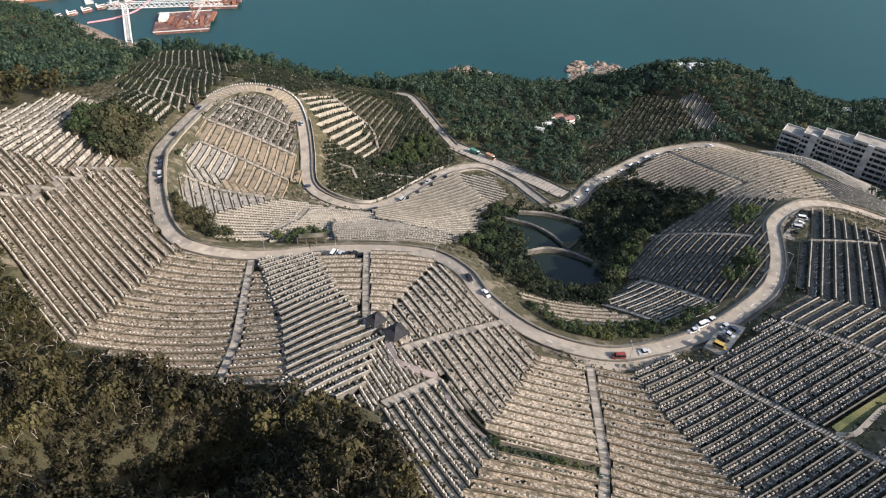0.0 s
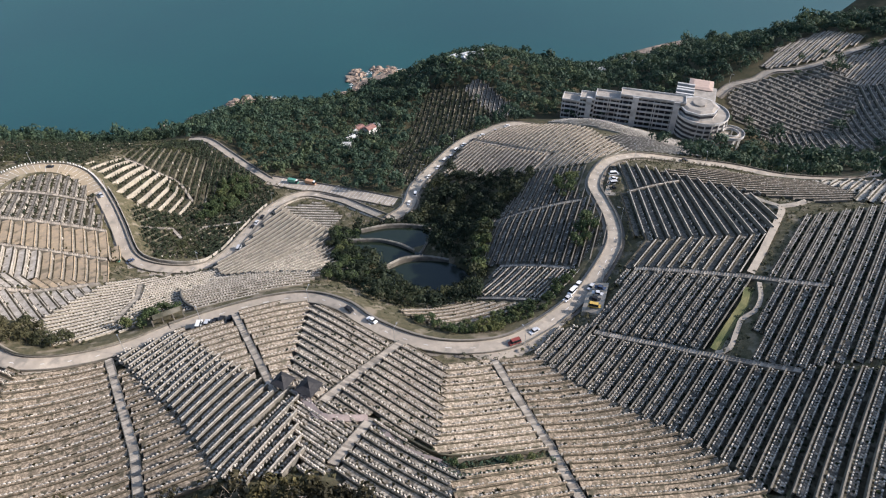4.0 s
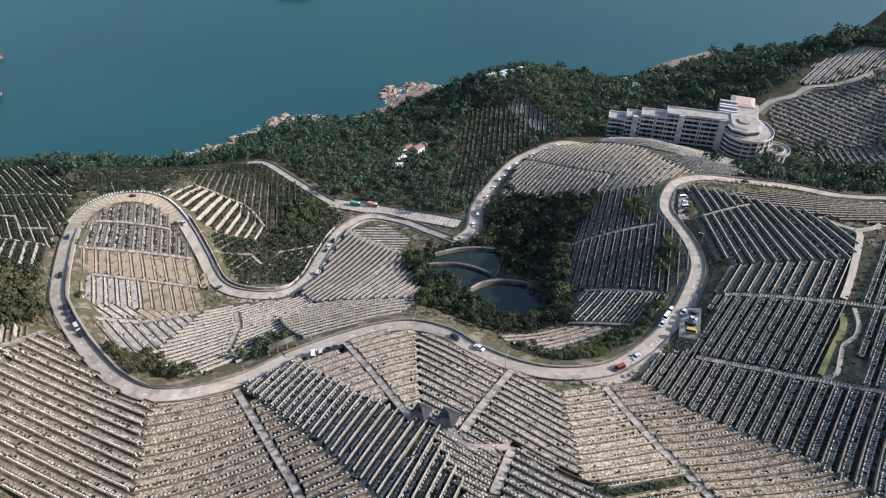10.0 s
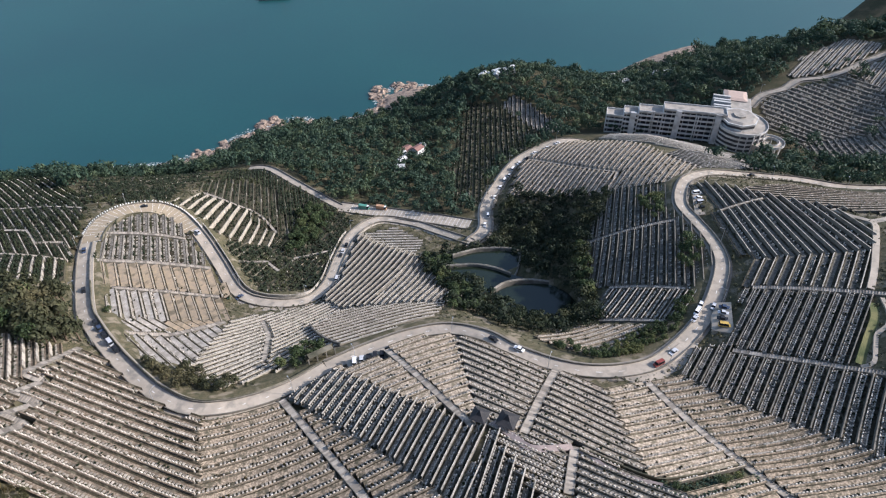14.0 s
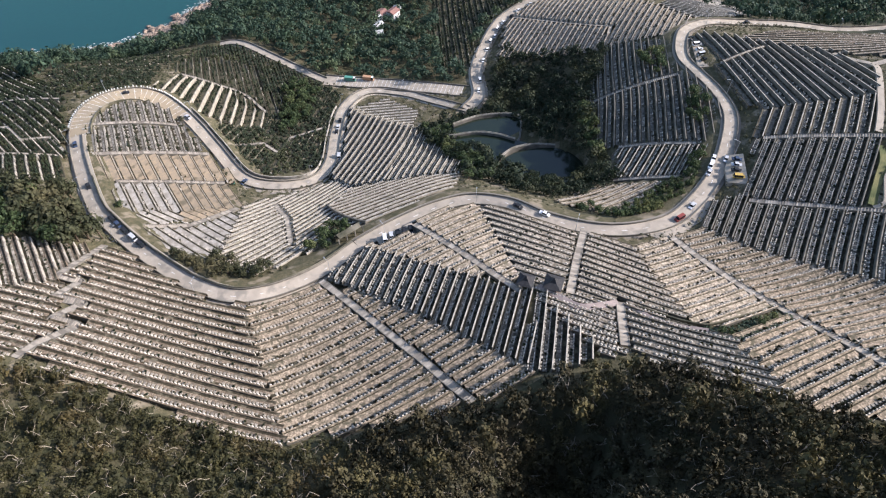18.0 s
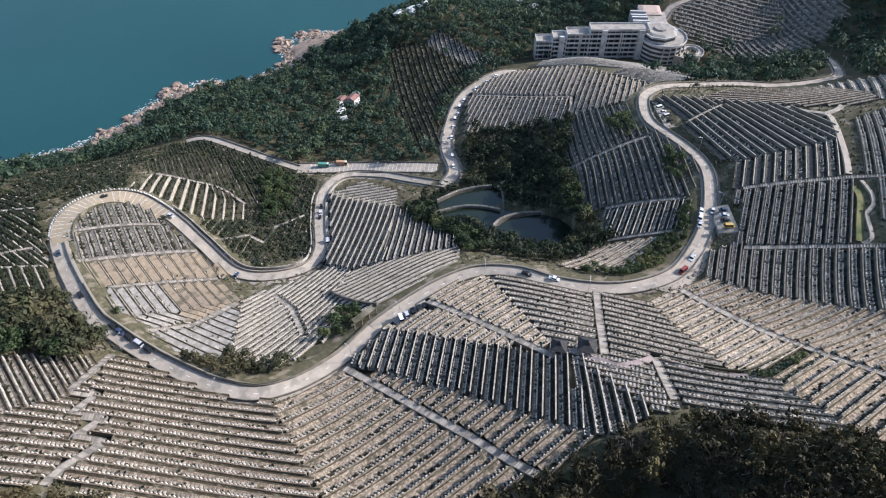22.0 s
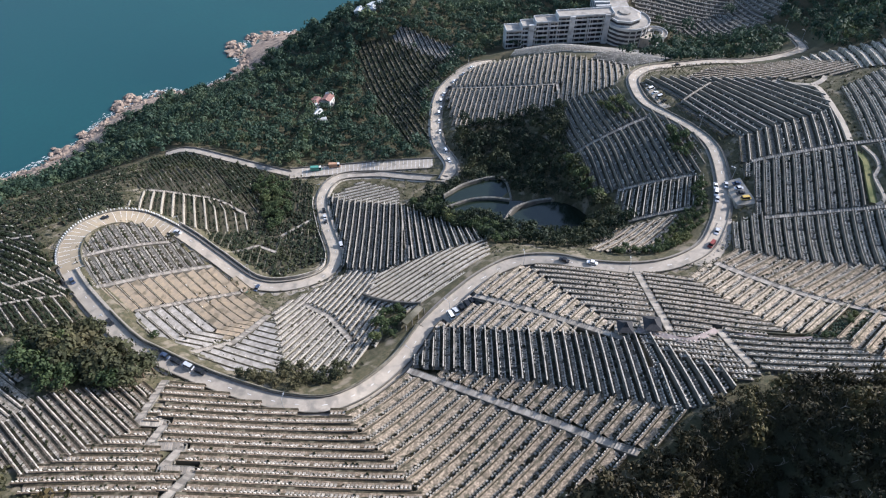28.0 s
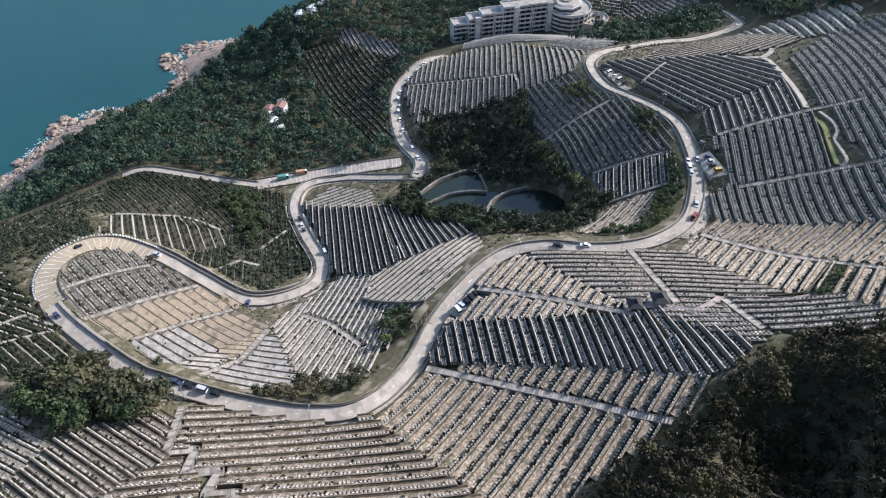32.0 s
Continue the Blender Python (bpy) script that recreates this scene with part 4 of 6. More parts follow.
STONE_ME = [mesh_of("headstone", STONE_V * (w, 0.16, h), STONE_F, M["stone_single"]) for w, h in ((0.34, 1), (0.38, 1), (0.42, 1), (0.36, 1))]
SLAB_ME = [mesh_of("grave_slab", SLAB_V * (w, 0.4, 0.22), SIDES, M["slab_single"]) for w in (0.36, 0.42)]
NEAR = {"south slope": 190, "west slope": 190, "shaded": 170, "lower chevron": 90, "far west lower": 120}
SPARSE = {"far hill shaded": 0.5, "far hill low": 0.5, "far hill light": 0.5, "white apron": 0.9, "pond rows upper": 0.4, "planted bank": 0.1, "white walls bend": 0.03, "white walls top": 0.03, "ochre": 0.04, "ochre fan lower": 0.03, "ochre fan bend": 0.03, "white fan bend": 0.1, "white fan upper": 0.12, "white fan middle": 0.2, "planted": 0.06, "white walls": 0.03, "planted lower": 0.06, "planted upper": 0.06, "planted west": 0.6, "planted west low": 0.7, "planted seaward": 0.5, "planted terrace": 0.4, "mossy loop": 0.6, "mossy loop upper": 0.6, "north bank": 0.3, "columbarium strip": 0.8, "east top": 0.3, "east middle": 0.5, "east strip": 0.25, "east fan": 0.5, "south fan": 0.8}
PLANTED = ("planted", "planted bank", "white walls bend", "white walls top", "white walls", "planted lower", "planted west", "planted west low", "planted seaward", "planted terrace", "planted upper", "mossy loop", "mossy loop upper")
per_block, beds = {}, {}
for blk, green, wall_h, pos, t, n, gap, surface, name in STONES:
    if name in PLANTED:
        beds.setdefault(name, (blk, []))[1].append((pos, t, n, np.full(len(pos), gap)))
    tall = surface != "grey" and name not in CLIMB
    keep = rng.random(len(pos)) < SPARSE.get(name, 0.97)
    if name in ("east top", "east middle"):
        keep &= bool(rng.random() < 0.45)
    pos, t, n = pos[keep], t[keep], n[keep]
    if len(pos):
        per_block.setdefault(name, (blk, []))[1].append((pos, t, n, np.full(len(pos), gap), np.full(len(pos), wall_h if tall else 0.0)))
for name, (blk, rows) in per_block.items():
    pos, t, n, gap, wall_h = (np.concatenate([r[i] for r in rows]) for i in range(5))
    up = gap / 2 - np.where(wall_h > 0, 0.58, 1.85)
    high = np.where(wall_h > 0, wall_h + 0.12 + 0.28 * rng.random(len(pos)), 0.75 + 0.35 * rng.random(len(pos)))
    head, slab = pos.copy(), pos.copy()
    head[:, :2] += n * up[:, None]
    slab[:, :2] += n * np.where(wall_h > 0, gap / 2 - 1.95, up - 0.5)[:, None]
    m = len(pos)
    near = np.zeros(m, bool)
    if name in NEAR:
        near[np.argsort(pos[:, 1] + 0.15 * np.abs(pos[:, 0] + 60))[:NEAR[name]]] = True
    for i in np.nonzero(near)[0]:
        turn = math.atan2(t[i, 1], t[i, 0])
        for ob, at in ((link("headstone", STONE_ME[int(rng.integers(4))], blk), head[i]), (link("grave_slab", SLAB_ME[int(rng.integers(2))], blk), slab[i])):
            ob.location, ob.rotation_euler, ob.scale = at, (0, 0, turn), (1, 1, high[i] if ob.name.startswith("head") else 1)
    far = ~near
    k = int(far.sum())
    hw = np.where(wall_h[far] > 0, 0.29, 0.25) + 0.1 * rng.random(k)
    if BLOCKS[name][3] == "grey" and not name.startswith(("east top", "east middle", "pond rows")):
        back = head[far].copy()
        back[:, :2] += n[far] * -1.35 + t[far] * rng.uniform(-0.3, 0.3, (k, 1))
        v, f = repeated(STONE_V, STONE_F, back, t[far], np.c_[hw, np.full(k, 0.16), 0.6 + 0.35 * rng.random(k)])
        tagged(link("headstone_rows", mesh_of("headstone_rows", v, f, M["stone"]), blk), "rows of pale granite headstones", kind="stuff")
    v, f = repeated(STONE_V, STONE_F, head[far], t[far], np.c_[hw, np.full(k, 0.16), high[far]])
    tagged(link("headstone_rows", mesh_of("headstone_rows", v, f, M["stone"]), blk), "rows of pale granite headstones", kind="stuff")
    if (name in PLANTED and not name.startswith("mossy")) or name in ("ochre", "ochre fan lower", "ochre fan bend", "white fan upper", "white fan middle", "white fan bend", "white apron"):
        continue
    v, f = repeated(SLAB_V, SIDES, slab[far], t[far], np.c_[hw + 0.05, np.full(k, 0.4), np.full(k, 0.22)])
    tagged(link("grave_slab_rows", mesh_of("grave_slab_rows", v, f, M["slab"]), blk), "rows of low grave slabs", kind="stuff")


# ---- stairways ----
def stairway(line, width):
    """Concrete flight down the slope: treads, with a low wall on each side."""
    top = tagged(new("stairway"), "straight concrete stairway between the terraces", "stairs", "stairways")
    p = np.array([(x, y, 0.0) for x, y in line])
    l = []
    for a, b in zip(p[:-1], p[1:]):
        k = max(1, int(np.linalg.norm(b - a) / 0.9))
        l += [a + (b - a) * i / k for i in range(k)]
    l = np.array(l + [p[-1]])
    l[:, 2] = ground(l[:, 0], l[:, 1]) + 0.5
    d = np.diff(l[:, :2], axis=0)
    mid = (l[:-1] + l[1:]) / 2
    t = d / np.linalg.norm(d, axis=1)[:, None]
    c = mid.copy()
    c[:, 2] = np.minimum(l[:-1, 2], l[1:, 2]) - 0.6
    step = mesh_of("step", *boxes([(0, 0, 0)], [(1, 0)], [(0.46, width / 2, 0.75)]), M["step"])
    for q, d in zip(c, t):
        ob = link("step", step, top)
        ob.location, ob.rotation_euler = q, (0, 0, math.atan2(d[1], d[0]))
    nn = side_of(l)
    for o in (width / 2, -width / 2):
        v, f = sweep(l, nn, [(o - 0.12, -1.0), (o - 0.12, 0.12), (o + 0.12, 0.12), (o + 0.12, -1.0)], closed=True)
        link("side_wall", mesh_of("side_wall", v, f, M["wall"]), top)


for _line, _width in STAIRS:
    stairway(_line, _width)


# ---- ponds with curved weirs ----
def pond(poly, z, label):
    l = smooth_line(poly + poly[:1], 2.0)[:-1]
    v = [(x, y, z) for x, y in l[:, :2]] + [(float(l[:, 0].mean()), float(l[:, 1].mean()), z)]
    k = len(l)
    tagged(link("pond", mesh_of("pond", v, [(i, (i + 1) % k, k) for i in range(k)], M["pond"])), label, "pond", "stepped ponds", kind="structure")


def weir(line, z, label):
    l = smooth_line(line, 1.5)
    l = np.c_[l[:, :2], np.full(len(l), z)]
    nn = side_of(l)
    top = tagged(new("weir"), label, "weir", "stepped ponds")
    v, f = sweep(l, nn, [(-0.7, -9), (-0.4, 0), (0.4, 0), (0.7, -9)], closed=True)
    link("dam_wall", mesh_of("dam_wall", v, f, M["wall"]), top)
    for o in (-0.33, 0.33):
        v, f = sweep(l, nn, [(o - 0.07, 0.0), (o - 0.07, 0.6), (o + 0.07, 0.6), (o + 0.07, 0.0)], closed=True)
        link("parapet", mesh_of("parapet", v, f, M["coping"]), top)


pond([(39, 238), (52, 240), (69, 233), (75, 222), (72, 208), (60, 200), (48, 208), (38, 226)], 130.5, "dark still pond below a wooded slope")
pond([(30, 271), (45, 266), (58, 254), (66, 243), (52, 241), (40, 241), (32, 256)], 125.0, "small green pond between two curved weirs")
pond([(40, 282), (56, 280), (74, 270), (66, 258), (58, 254), (45, 266), (32, 272)], 120.5, "lowest pond edged by a concrete wall")
weir([(40, 239.5), (50, 242), (61, 239), (70, 233)], 132, "curved concrete weir with pale parapets across the pond")
weir([(30, 272), (44, 267), (53, 260), (59, 252)], 126.3, "curved concrete weir of the middle pond")
weir([(40, 283), (57, 281), (74, 271), (66, 257), (60, 252)], 121.8, "low retaining wall round the lowest pond")

# ---- shrubs on planted terraces, verges and gardens ----
def shrub_template(seed, leaves=16):
    r = np.random.default_rng(seed)
    out = []
    for _ in range(leaves):
        e = r.normal(size=3)
        e /= np.linalg.norm(e)
        e[2] = abs(e[2])
        o = e * (0.75, 0.75, 1.0) * r.uniform(0.7, 1.05)
        u = np.cross(e, r.normal(size=3))
        u /= np.linalg.norm(u)
        w = np.cross(e, u)
        k = r.uniform(0.28, 0.46)
        out.append([o - u * k, o - w * k * 0.7, o + u * k, o + w * k * 0.7])
    return np.array(out)


SHRUBS = [shrub_template(s) for s in range(4)]


def shrubs(name, label, pts, radius, height, mat, parent=None, leaves=16):
    vs = []
    for x, y, z in pts:
        q = SHRUBS[int(rng.integers(4))]
        r = radius * rng.uniform(0.6, 1.3)
        vs.append((q[:leaves] * (r, r, height * rng.uniform(0.7, 1.3)) + (x, y, z)).reshape(-1, 3))
    v = np.concatenate(vs)
    return tagged(link(name, mesh_of(name, v, np.arange(len(v)).reshape(-1, 4), mat), parent), label, "shrubs" if parent is None else "", kind="stuff")


for name, (blk, rows) in beds.items():
    pos, t, n, gap = (np.concatenate([r[i] for r in rows]) for i in range(4))
    chance, far_chance = {"white walls": (0.95, 0.5), "white walls bend": (0.95, 0.5), "white walls top": (0.95, 0.5), "planted bank": (0.9, 0.6), "mossy loop": (0.55, 0.0), "mossy loop upper": (0.55, 0.0), "planted": (0.8, 0.7), "planted lower": (0.75, 0.55), "planted upper": (0.8, 0.7), "planted west": (0.85, 0.6), "planted west low": (0.85, 0.6), "planted seaward": (0.85, 0.6), "planted terrace": (0.8, 0.6)}.get(name, (0.97, 0.85))
    p = []
    lean = 2.0 if name.startswith("white walls") or name in ("planted west", "planted west low", "planted seaward", "planted terrace") else 0.95
    for share, off in ((chance, gap / 2 - lean), (far_chance, 0.75 - gap / 2)):
        sel = (rng.random(len(pos)) < share) & ((np.arange(len(pos)) % 2 == 0) | (name in ("planted west", "planted west low", "planted seaward", "planted terrace", "planted", "planted lower", "planted upper")))
        q = pos[sel].copy()
        q[:, :2] += n[sel] * off[sel][:, None] + rng.normal(0, 0.12, (int(sel.sum()), 2))
        p.append(q)
    shrubs("shrub_rows", "dark clipped shrubs between the graves", np.concatenate(p), 1.2 if name in ("planted", "planted lower", "planted upper", "planted bank") else 0.85, 1.9, M["leaf_dark"], blk)


# ---- flowers, weeds and pots left among the graves ----
TUFT = np.array([[(-0.5, -0.3, 0), (0.5, 0.3, 0), (0.4, 0.2, 1), (-0.4, -0.2, 0.8)], [(-0.3, 0.5, 0), (0.3, -0.5, 0), (0.2, -0.4, 0.9), (-0.2, 0.4, 1)], [(-0.5, 0.1, 0.6), (0.0, -0.5, 0.5), (0.5, 0.0, 0.75), (0.0, 0.5, 0.6)]], float)
for name, (blk, rows) in per_block.items():
    if name in PLANTED:
        continue
    pos, t, n, gap, wall_h = (np.concatenate([r[i] for r in rows]) for i in range(5))
    sel = rng.random(len(pos)) < (0.9 if BLOCKS[name][3] == "grey" else 0.3 if BLOCKS[name][3] in ("lime", "white") else 0.6)
    p, m = pos[sel].copy(), int(sel.sum())
    p[:, :2] += n[sel] * (gap[sel] / 2 - rng.uniform(0.9, 2.5, m))[:, None] + t[sel] * rng.uniform(-0.5, 0.5, m)[:, None]
    v = (TUFT[None] * rng.uniform(0.35, 0.95, (m, 1, 1, 1)) + p[:, None, None]).reshape(-1, 3)
    tagged(link("grave_weeds", mesh_of("grave_weeds", v, np.arange(len(v)).reshape(-1, 4), M["leaf_dry" if len(name) % 2 else "leaf_dark"]), blk), "small weeds and faded flowers between graves", kind="stuff")


YARD = [(88, 149), (94, 156), (101, 160.5), (104.5, 157), (98, 149.5), (92, 142.5)]


def open_ground(poly, gap, keep=1.0, clear=1.4, road_min=4.4, road_max=1e9):
    """Plan points on bare ground: off the blocks, stairs, ponds and roads."""
    p = np.array(poly)
    x, y = np.meshgrid(np.arange(p[:, 0].min(), p[:, 0].max(), gap), np.arange(p[:, 1].min(), p[:, 1].max(), gap))
    x = x.ravel() + rng.uniform(-0.5, 0.5, x.size) * gap
    y = y.ravel() + rng.uniform(-0.5, 0.5, y.size) * gap
    ok = inside(poly, x, y) & (rng.random(x.size) < keep)
    x, y = x[ok], y[ok]
    d = np.sqrt(np.concatenate([((x[i:i + 2000, None] - ALL_ROAD[None, :, 0]) ** 2 + (y[i:i + 2000, None] - ALL_ROAD[None, :, 1]) ** 2).min(1) for i in range(0, len(x), 2000)]))
    ok = (d > road_min) & (d < road_max) & ~inside(POND_HOLE, x, y) & ~inside(YARD, x, y)
    for b, *_r in BLOCKS.values():
        ok &= gap_to(b, x, y) > clear
    for line, width in STAIRS:
        ok &= line_gap(line, x, y) > width / 2 + 0.6
    x, y = x[ok], y[ok]
    return np.c_[x, y, ground(x, y)]


shrubs("verge_shrubs", "low green and dry shrubs on the road verges", open_ground(CEMETERY, 2.6, 0.5), 0.9, 0.8, M["leaf_olive"])
shrubs("weeds", "dry weeds and grass on bare slopes", open_ground(CEMETERY, 1.7, 0.8), 0.5, 0.35, M["leaf_olive"], leaves=8)


# ---- single trees ----
def tree_meshes(seed, mat, lumps=13, leaves=22):
    """Trunk with limbs, and a crown of leaf clumps: radius about 1 wide, foot at the origin, crown centre at height 1.1."""
    r = np.random.default_rng(seed)
    bm = bmesh.new()

    def limb(a, b, ra, rb):
        a, b = Vector(a), Vector(b)
        d = (b - a)
        m = Matrix.Translation((a + b) / 2) @ d.to_track_quat("Z", "Y").to_matrix().to_4x4()
        bmesh.ops.create_cone(bm, cap_ends=True, segments=6, radius1=ra, radius2=rb, depth=d.length, matrix=m)

    limb((0, 0, -0.3), (0.03, 0.02, 0.7), 0.085, 0.055)
    for i in range(5):
        a = 1.26 * i + r.uniform(-0.3, 0.3)
        limb((0.03, 0.02, 0.55 + 0.05 * i), (0.5 * math.cos(a), 0.5 * math.sin(a), 1.0 + r.uniform(0, 0.35)), 0.04, 0.015)
    trunk = bpy.data.meshes.new("trunk")
    bm.to_mesh(trunk)
    bm.free()
    trunk.materials.append(M["bark"])
    q = crown(seed + 50, lumps, leaves, 0.12) + (0, 0, 1.05)
    v = q.reshape(-1, 3)
    return trunk, mesh_of("crown", v, np.arange(len(v)).reshape(-1, 4), mat)


TREES = {}
for _kind, _mat in (("green", "leaf_tree"), ("olive", "leaf_olive"), ("dark", "leaf_dark")):
    TREES[_kind] = [tree_meshes(70 + 3 * i + len(_kind), M[_mat]) for i in range(3)]


def tree(x, y, radius, kind, label, group):
    top = tagged(new("tree"), label, "tree", group)
    top.location, top.rotation_euler = (x, y, float(ground(x, y)[0]) - 0.2), (0, 0, rng.uniform(0, 6.28))
    k = radius * rng.uniform(0.8, 1.2)
    top.scale = (k, k, k * rng.uniform(0.85, 1.2))
    trunk, leaves = TREES[kind][int(rng.integers(3))]
    link("trunk", trunk, top)
    link("crown", leaves, top)


def grove(poly, gap, radius, kind, label, group, limit=60, clear=True):
    p = np.array(poly, float)
    x, y = np.meshgrid(np.arange(p[:, 0].min(), p[:, 0].max(), gap), np.arange(p[:, 1].min(), p[:, 1].max(), gap))
    x = x.ravel() + rng.uniform(-0.4, 0.4, x.size) * gap
    y = y.ravel() + rng.uniform(-0.4, 0.4, y.size) * gap
    ok = inside(poly, x, y)
    ok &= ((x[:, None] - ALL_ROAD[None, :, 0]) ** 2 + (y[:, None] - ALL_ROAD[None, :, 1]) ** 2).min(1) > 36
    for q, *_r in BLOCKS.values() if clear else ():
        ok &= gap_to(q, x, y) > 0.2
    for a, b in list(zip(x[ok], y[ok]))[:limit]:
        tree(float(a), float(b), radius, kind, label, group)


grove([(-170, 290), (-156, 290), (-150, 262), (-148, 243), (-154, 242), (-168, 258)], 5.4, 4.6, "green", "broad green tree in a dense roadside clump", "western clump", 40)
grove([(-162, 292), (-144, 288), (-139, 270), (-134, 250), (-140, 240), (-150, 243), (-158, 262)], 5.0, 5.7, "olive", "half-bare olive brown tree in a roadside clump", "western clump", 40)
grove([(-124, 236), (-114, 232), (-104, 226), (-88, 213), (-82, 207), (-90, 203), (-98, 204), (-110, 213), (-118, 224)], 3.9, 2.9, "olive", "small olive green tree on the verge", "roadside thicket", 40)
grove([(-57, 228), (-46, 219), (-50, 212), (-66, 208), (-74, 210), (-64, 217)], 3.8, 2.6, "green", "small leafy tree below a retaining wall", "thicket by the wall", 25)
grove([(36, 322), (46, 308), (34, 262), (33, 240), (26, 222), (16, 212), (8, 220), (16, 235), (28, 290)], 4.4, 3.0, "green", "leafy tree on the ridge above the ponds", "ridge thicket", 60)
grove([(20, 212), (34, 200), (40, 178), (30, 176), (42, 159), (58, 154), (74, 156), (88, 162), (100, 172), (90, 172), (80, 165), (70, 166), (48, 163), (36, 182)], 2.9, 2.0, "green", "leafy tree on the bank below the road", "bank thicket", 70)
grove([(96, 246), (98, 222), (89, 206), (72, 206), (78, 230)], 4.8, 3.8, "green", "tall green tree at the edge of the bowl", "bowl trees", 30)
grove([(146, 254), (142, 242), (136, 229), (128, 232), (136, 254)], 4.8, 3.4, "green", "green tree inside the road bend", "bend trees", 16, False)
grove([(128, 207), (124, 196), (114, 184), (106, 186), (118, 204)], 4.6, 3.2, "green", "green tree below the road", "bend trees", 14, False)
grove([(-21, 385), (-8, 388), (-2, 372), (-22, 345), (-40, 330), (-40, 340), (-28, 362)], 4.6, 3.2, "green", "dark leafy tree among planted graves", "planted trees", 50, False)
grove([(-128, 262), (-124, 282), (-128, 286), (-132, 270)], 3.6, 2.6, "green", "yellowish green tree beside the road", "western clump", 8)
grove([(-86, 303), (-80, 310), (-84, 318), (-88, 312)], 4.0, 2.0, "green", "small bright tree beside the parking apron", "apron trees", 5)


# ---- vehicles ----
def car_meshes(kind):
    """Half sizes and heights of body and cabin for a saloon, van or truck."""
    out = {}
    L, W, H, cab0, cab1, top = {"saloon": (2.2, 0.88, 0.72, -1.15, 0.95, 1.42), "van": (2.35, 0.92, 0.95, -2.1, 1.5, 1.95), "truck": (3.6, 1.15, 1.15, 2.0, 3.4, 2.6)}[kind]
    bm = bmesh.new()
    bmesh.ops.create_cube(bm, size=1, matrix=Matrix.Translation((0, 0, (0.28 + H) / 2)) @ Matrix.Diagonal((2 * L, 2 * W, H - 0.28, 1)))
    bmesh.ops.bevel(bm, geom=bm.edges[:], offset=0.12, segments=1, affect="EDGES")
    out["body"] = bm
    bm = bmesh.new()
    r = bmesh.ops.create_cube(bm, size=1, matrix=Matrix.Translation(((cab0 + cab1) / 2, 0, (H + top) / 2)) @ Matrix.Diagonal((cab1 - cab0, 1.9 * W, top - H, 1)))
    for v in r["verts"]:
        if v.co.z > H + 0.1:
            v.co.y *= 0.86
            v.co.x = (v.co.x - (cab0 + cab1) / 2) * (0.72 if kind == "saloon" else 0.92) + (cab0 + cab1) / 2
    out["cabin"] = bm
    bm = bmesh.new()
    bmesh.ops.create_cube(bm, size=1, matrix=Matrix.Translation(((cab0 + cab1) / 2, 0, top)) @ Matrix.Diagonal(((cab1 - cab0) * (0.70 if kind == "saloon" else 0.9), 1.6 * W, 0.07, 1)))
    out["roof"] = bm
    if kind == "truck":
        bm = bmesh.new()
        bmesh.ops.create_cube(bm, size=1, matrix=Matrix.Translation((-0.9, 0, 1.95)) @ Matrix.Diagonal((5.2, 2.3, 1.7, 1)))
        bmesh.ops.bevel(bm, geom=bm.edges[:], offset=0.06, segments=1, affect="EDGES")
        out["cargo_box"] = bm
    return out, L, W


PAINTS = {"white": (0.75, 0.75, 0.74), "silver": (0.5, 0.51, 0.53), "black": (0.025, 0.026, 0.03), "red": (0.24, 0.06, 0.05), "blue": (0.05, 0.07, 0.12), "yellow": (0.50, 0.34, 0.09), "green": (0.10, 0.27, 0.21), "orange": (0.42, 0.25, 0.15)}
CARPAINT = {k: material("car_paint_" + k, c, 0.3, 0.0, alt=[v * 0.9 for v in c], scale=2.0, fine=8.0, bump=0) for k, c in PAINTS.items()}
GLASS = material("tinted_glass", (0.02, 0.024, 0.028), 0.08, alt=(0.015, 0.018, 0.02), bump=0)
TYRE = material("tyre_rubber", (0.03, 0.03, 0.03), 0.9, alt=(0.02, 0.02, 0.02), bump=0)
RIM = material("wheel_rim", (0.45, 0.45, 0.46), 0.4, 0.7, alt=(0.35, 0.35, 0.36), bump=0)
FLEET = {}


def vehicle(kind, colour, x, y, z, turn):
    key = (kind, colour)
    m = pose(x, y, z, 0, 0, turn)
    if key in FLEET:
        copy_thing(FLEET[key], m)
        return
    word = {"saloon": "car", "van": "van", "truck": "truck"}[kind]
    top = tagged(new(word), f"{colour} {'saloon car' if kind == 'saloon' else word} parked on the hillside road", word, "parked vehicles")
    meshes, L, W = car_meshes(kind)
    for nm, bm in meshes.items():
        part(nm, bm, GLASS if nm == "cabin" else CARPAINT[colour if nm != "roof" or kind != "truck" else "white"], top)
    for sx in (0.62, -0.62):
        for sy in (1, -1):
            bm = bmesh.new()
            bmesh.ops.create_cone(bm, cap_ends=True, segments=12, radius1=0.33, radius2=0.33, depth=0.22, matrix=Matrix.Translation((sx * L, sy * (W - 0.08), 0.33)) @ Matrix.Rotation(radians(90), 4, "X"))
            wheel = part("wheel", bm, TYRE, top)
            bm = bmesh.new()
            bmesh.ops.create_cone(bm, cap_ends=True, segments=10, radius1=0.19, radius2=0.17, depth=0.03, matrix=Matrix.Translation((sx * L, sy * (W + 0.04), 0.33)) @ Matrix.Rotation(radians(90), 4, "X"))
            part("rim", bm, RIM, wheel)
    top.matrix_world = m
    FLEET[key] = top


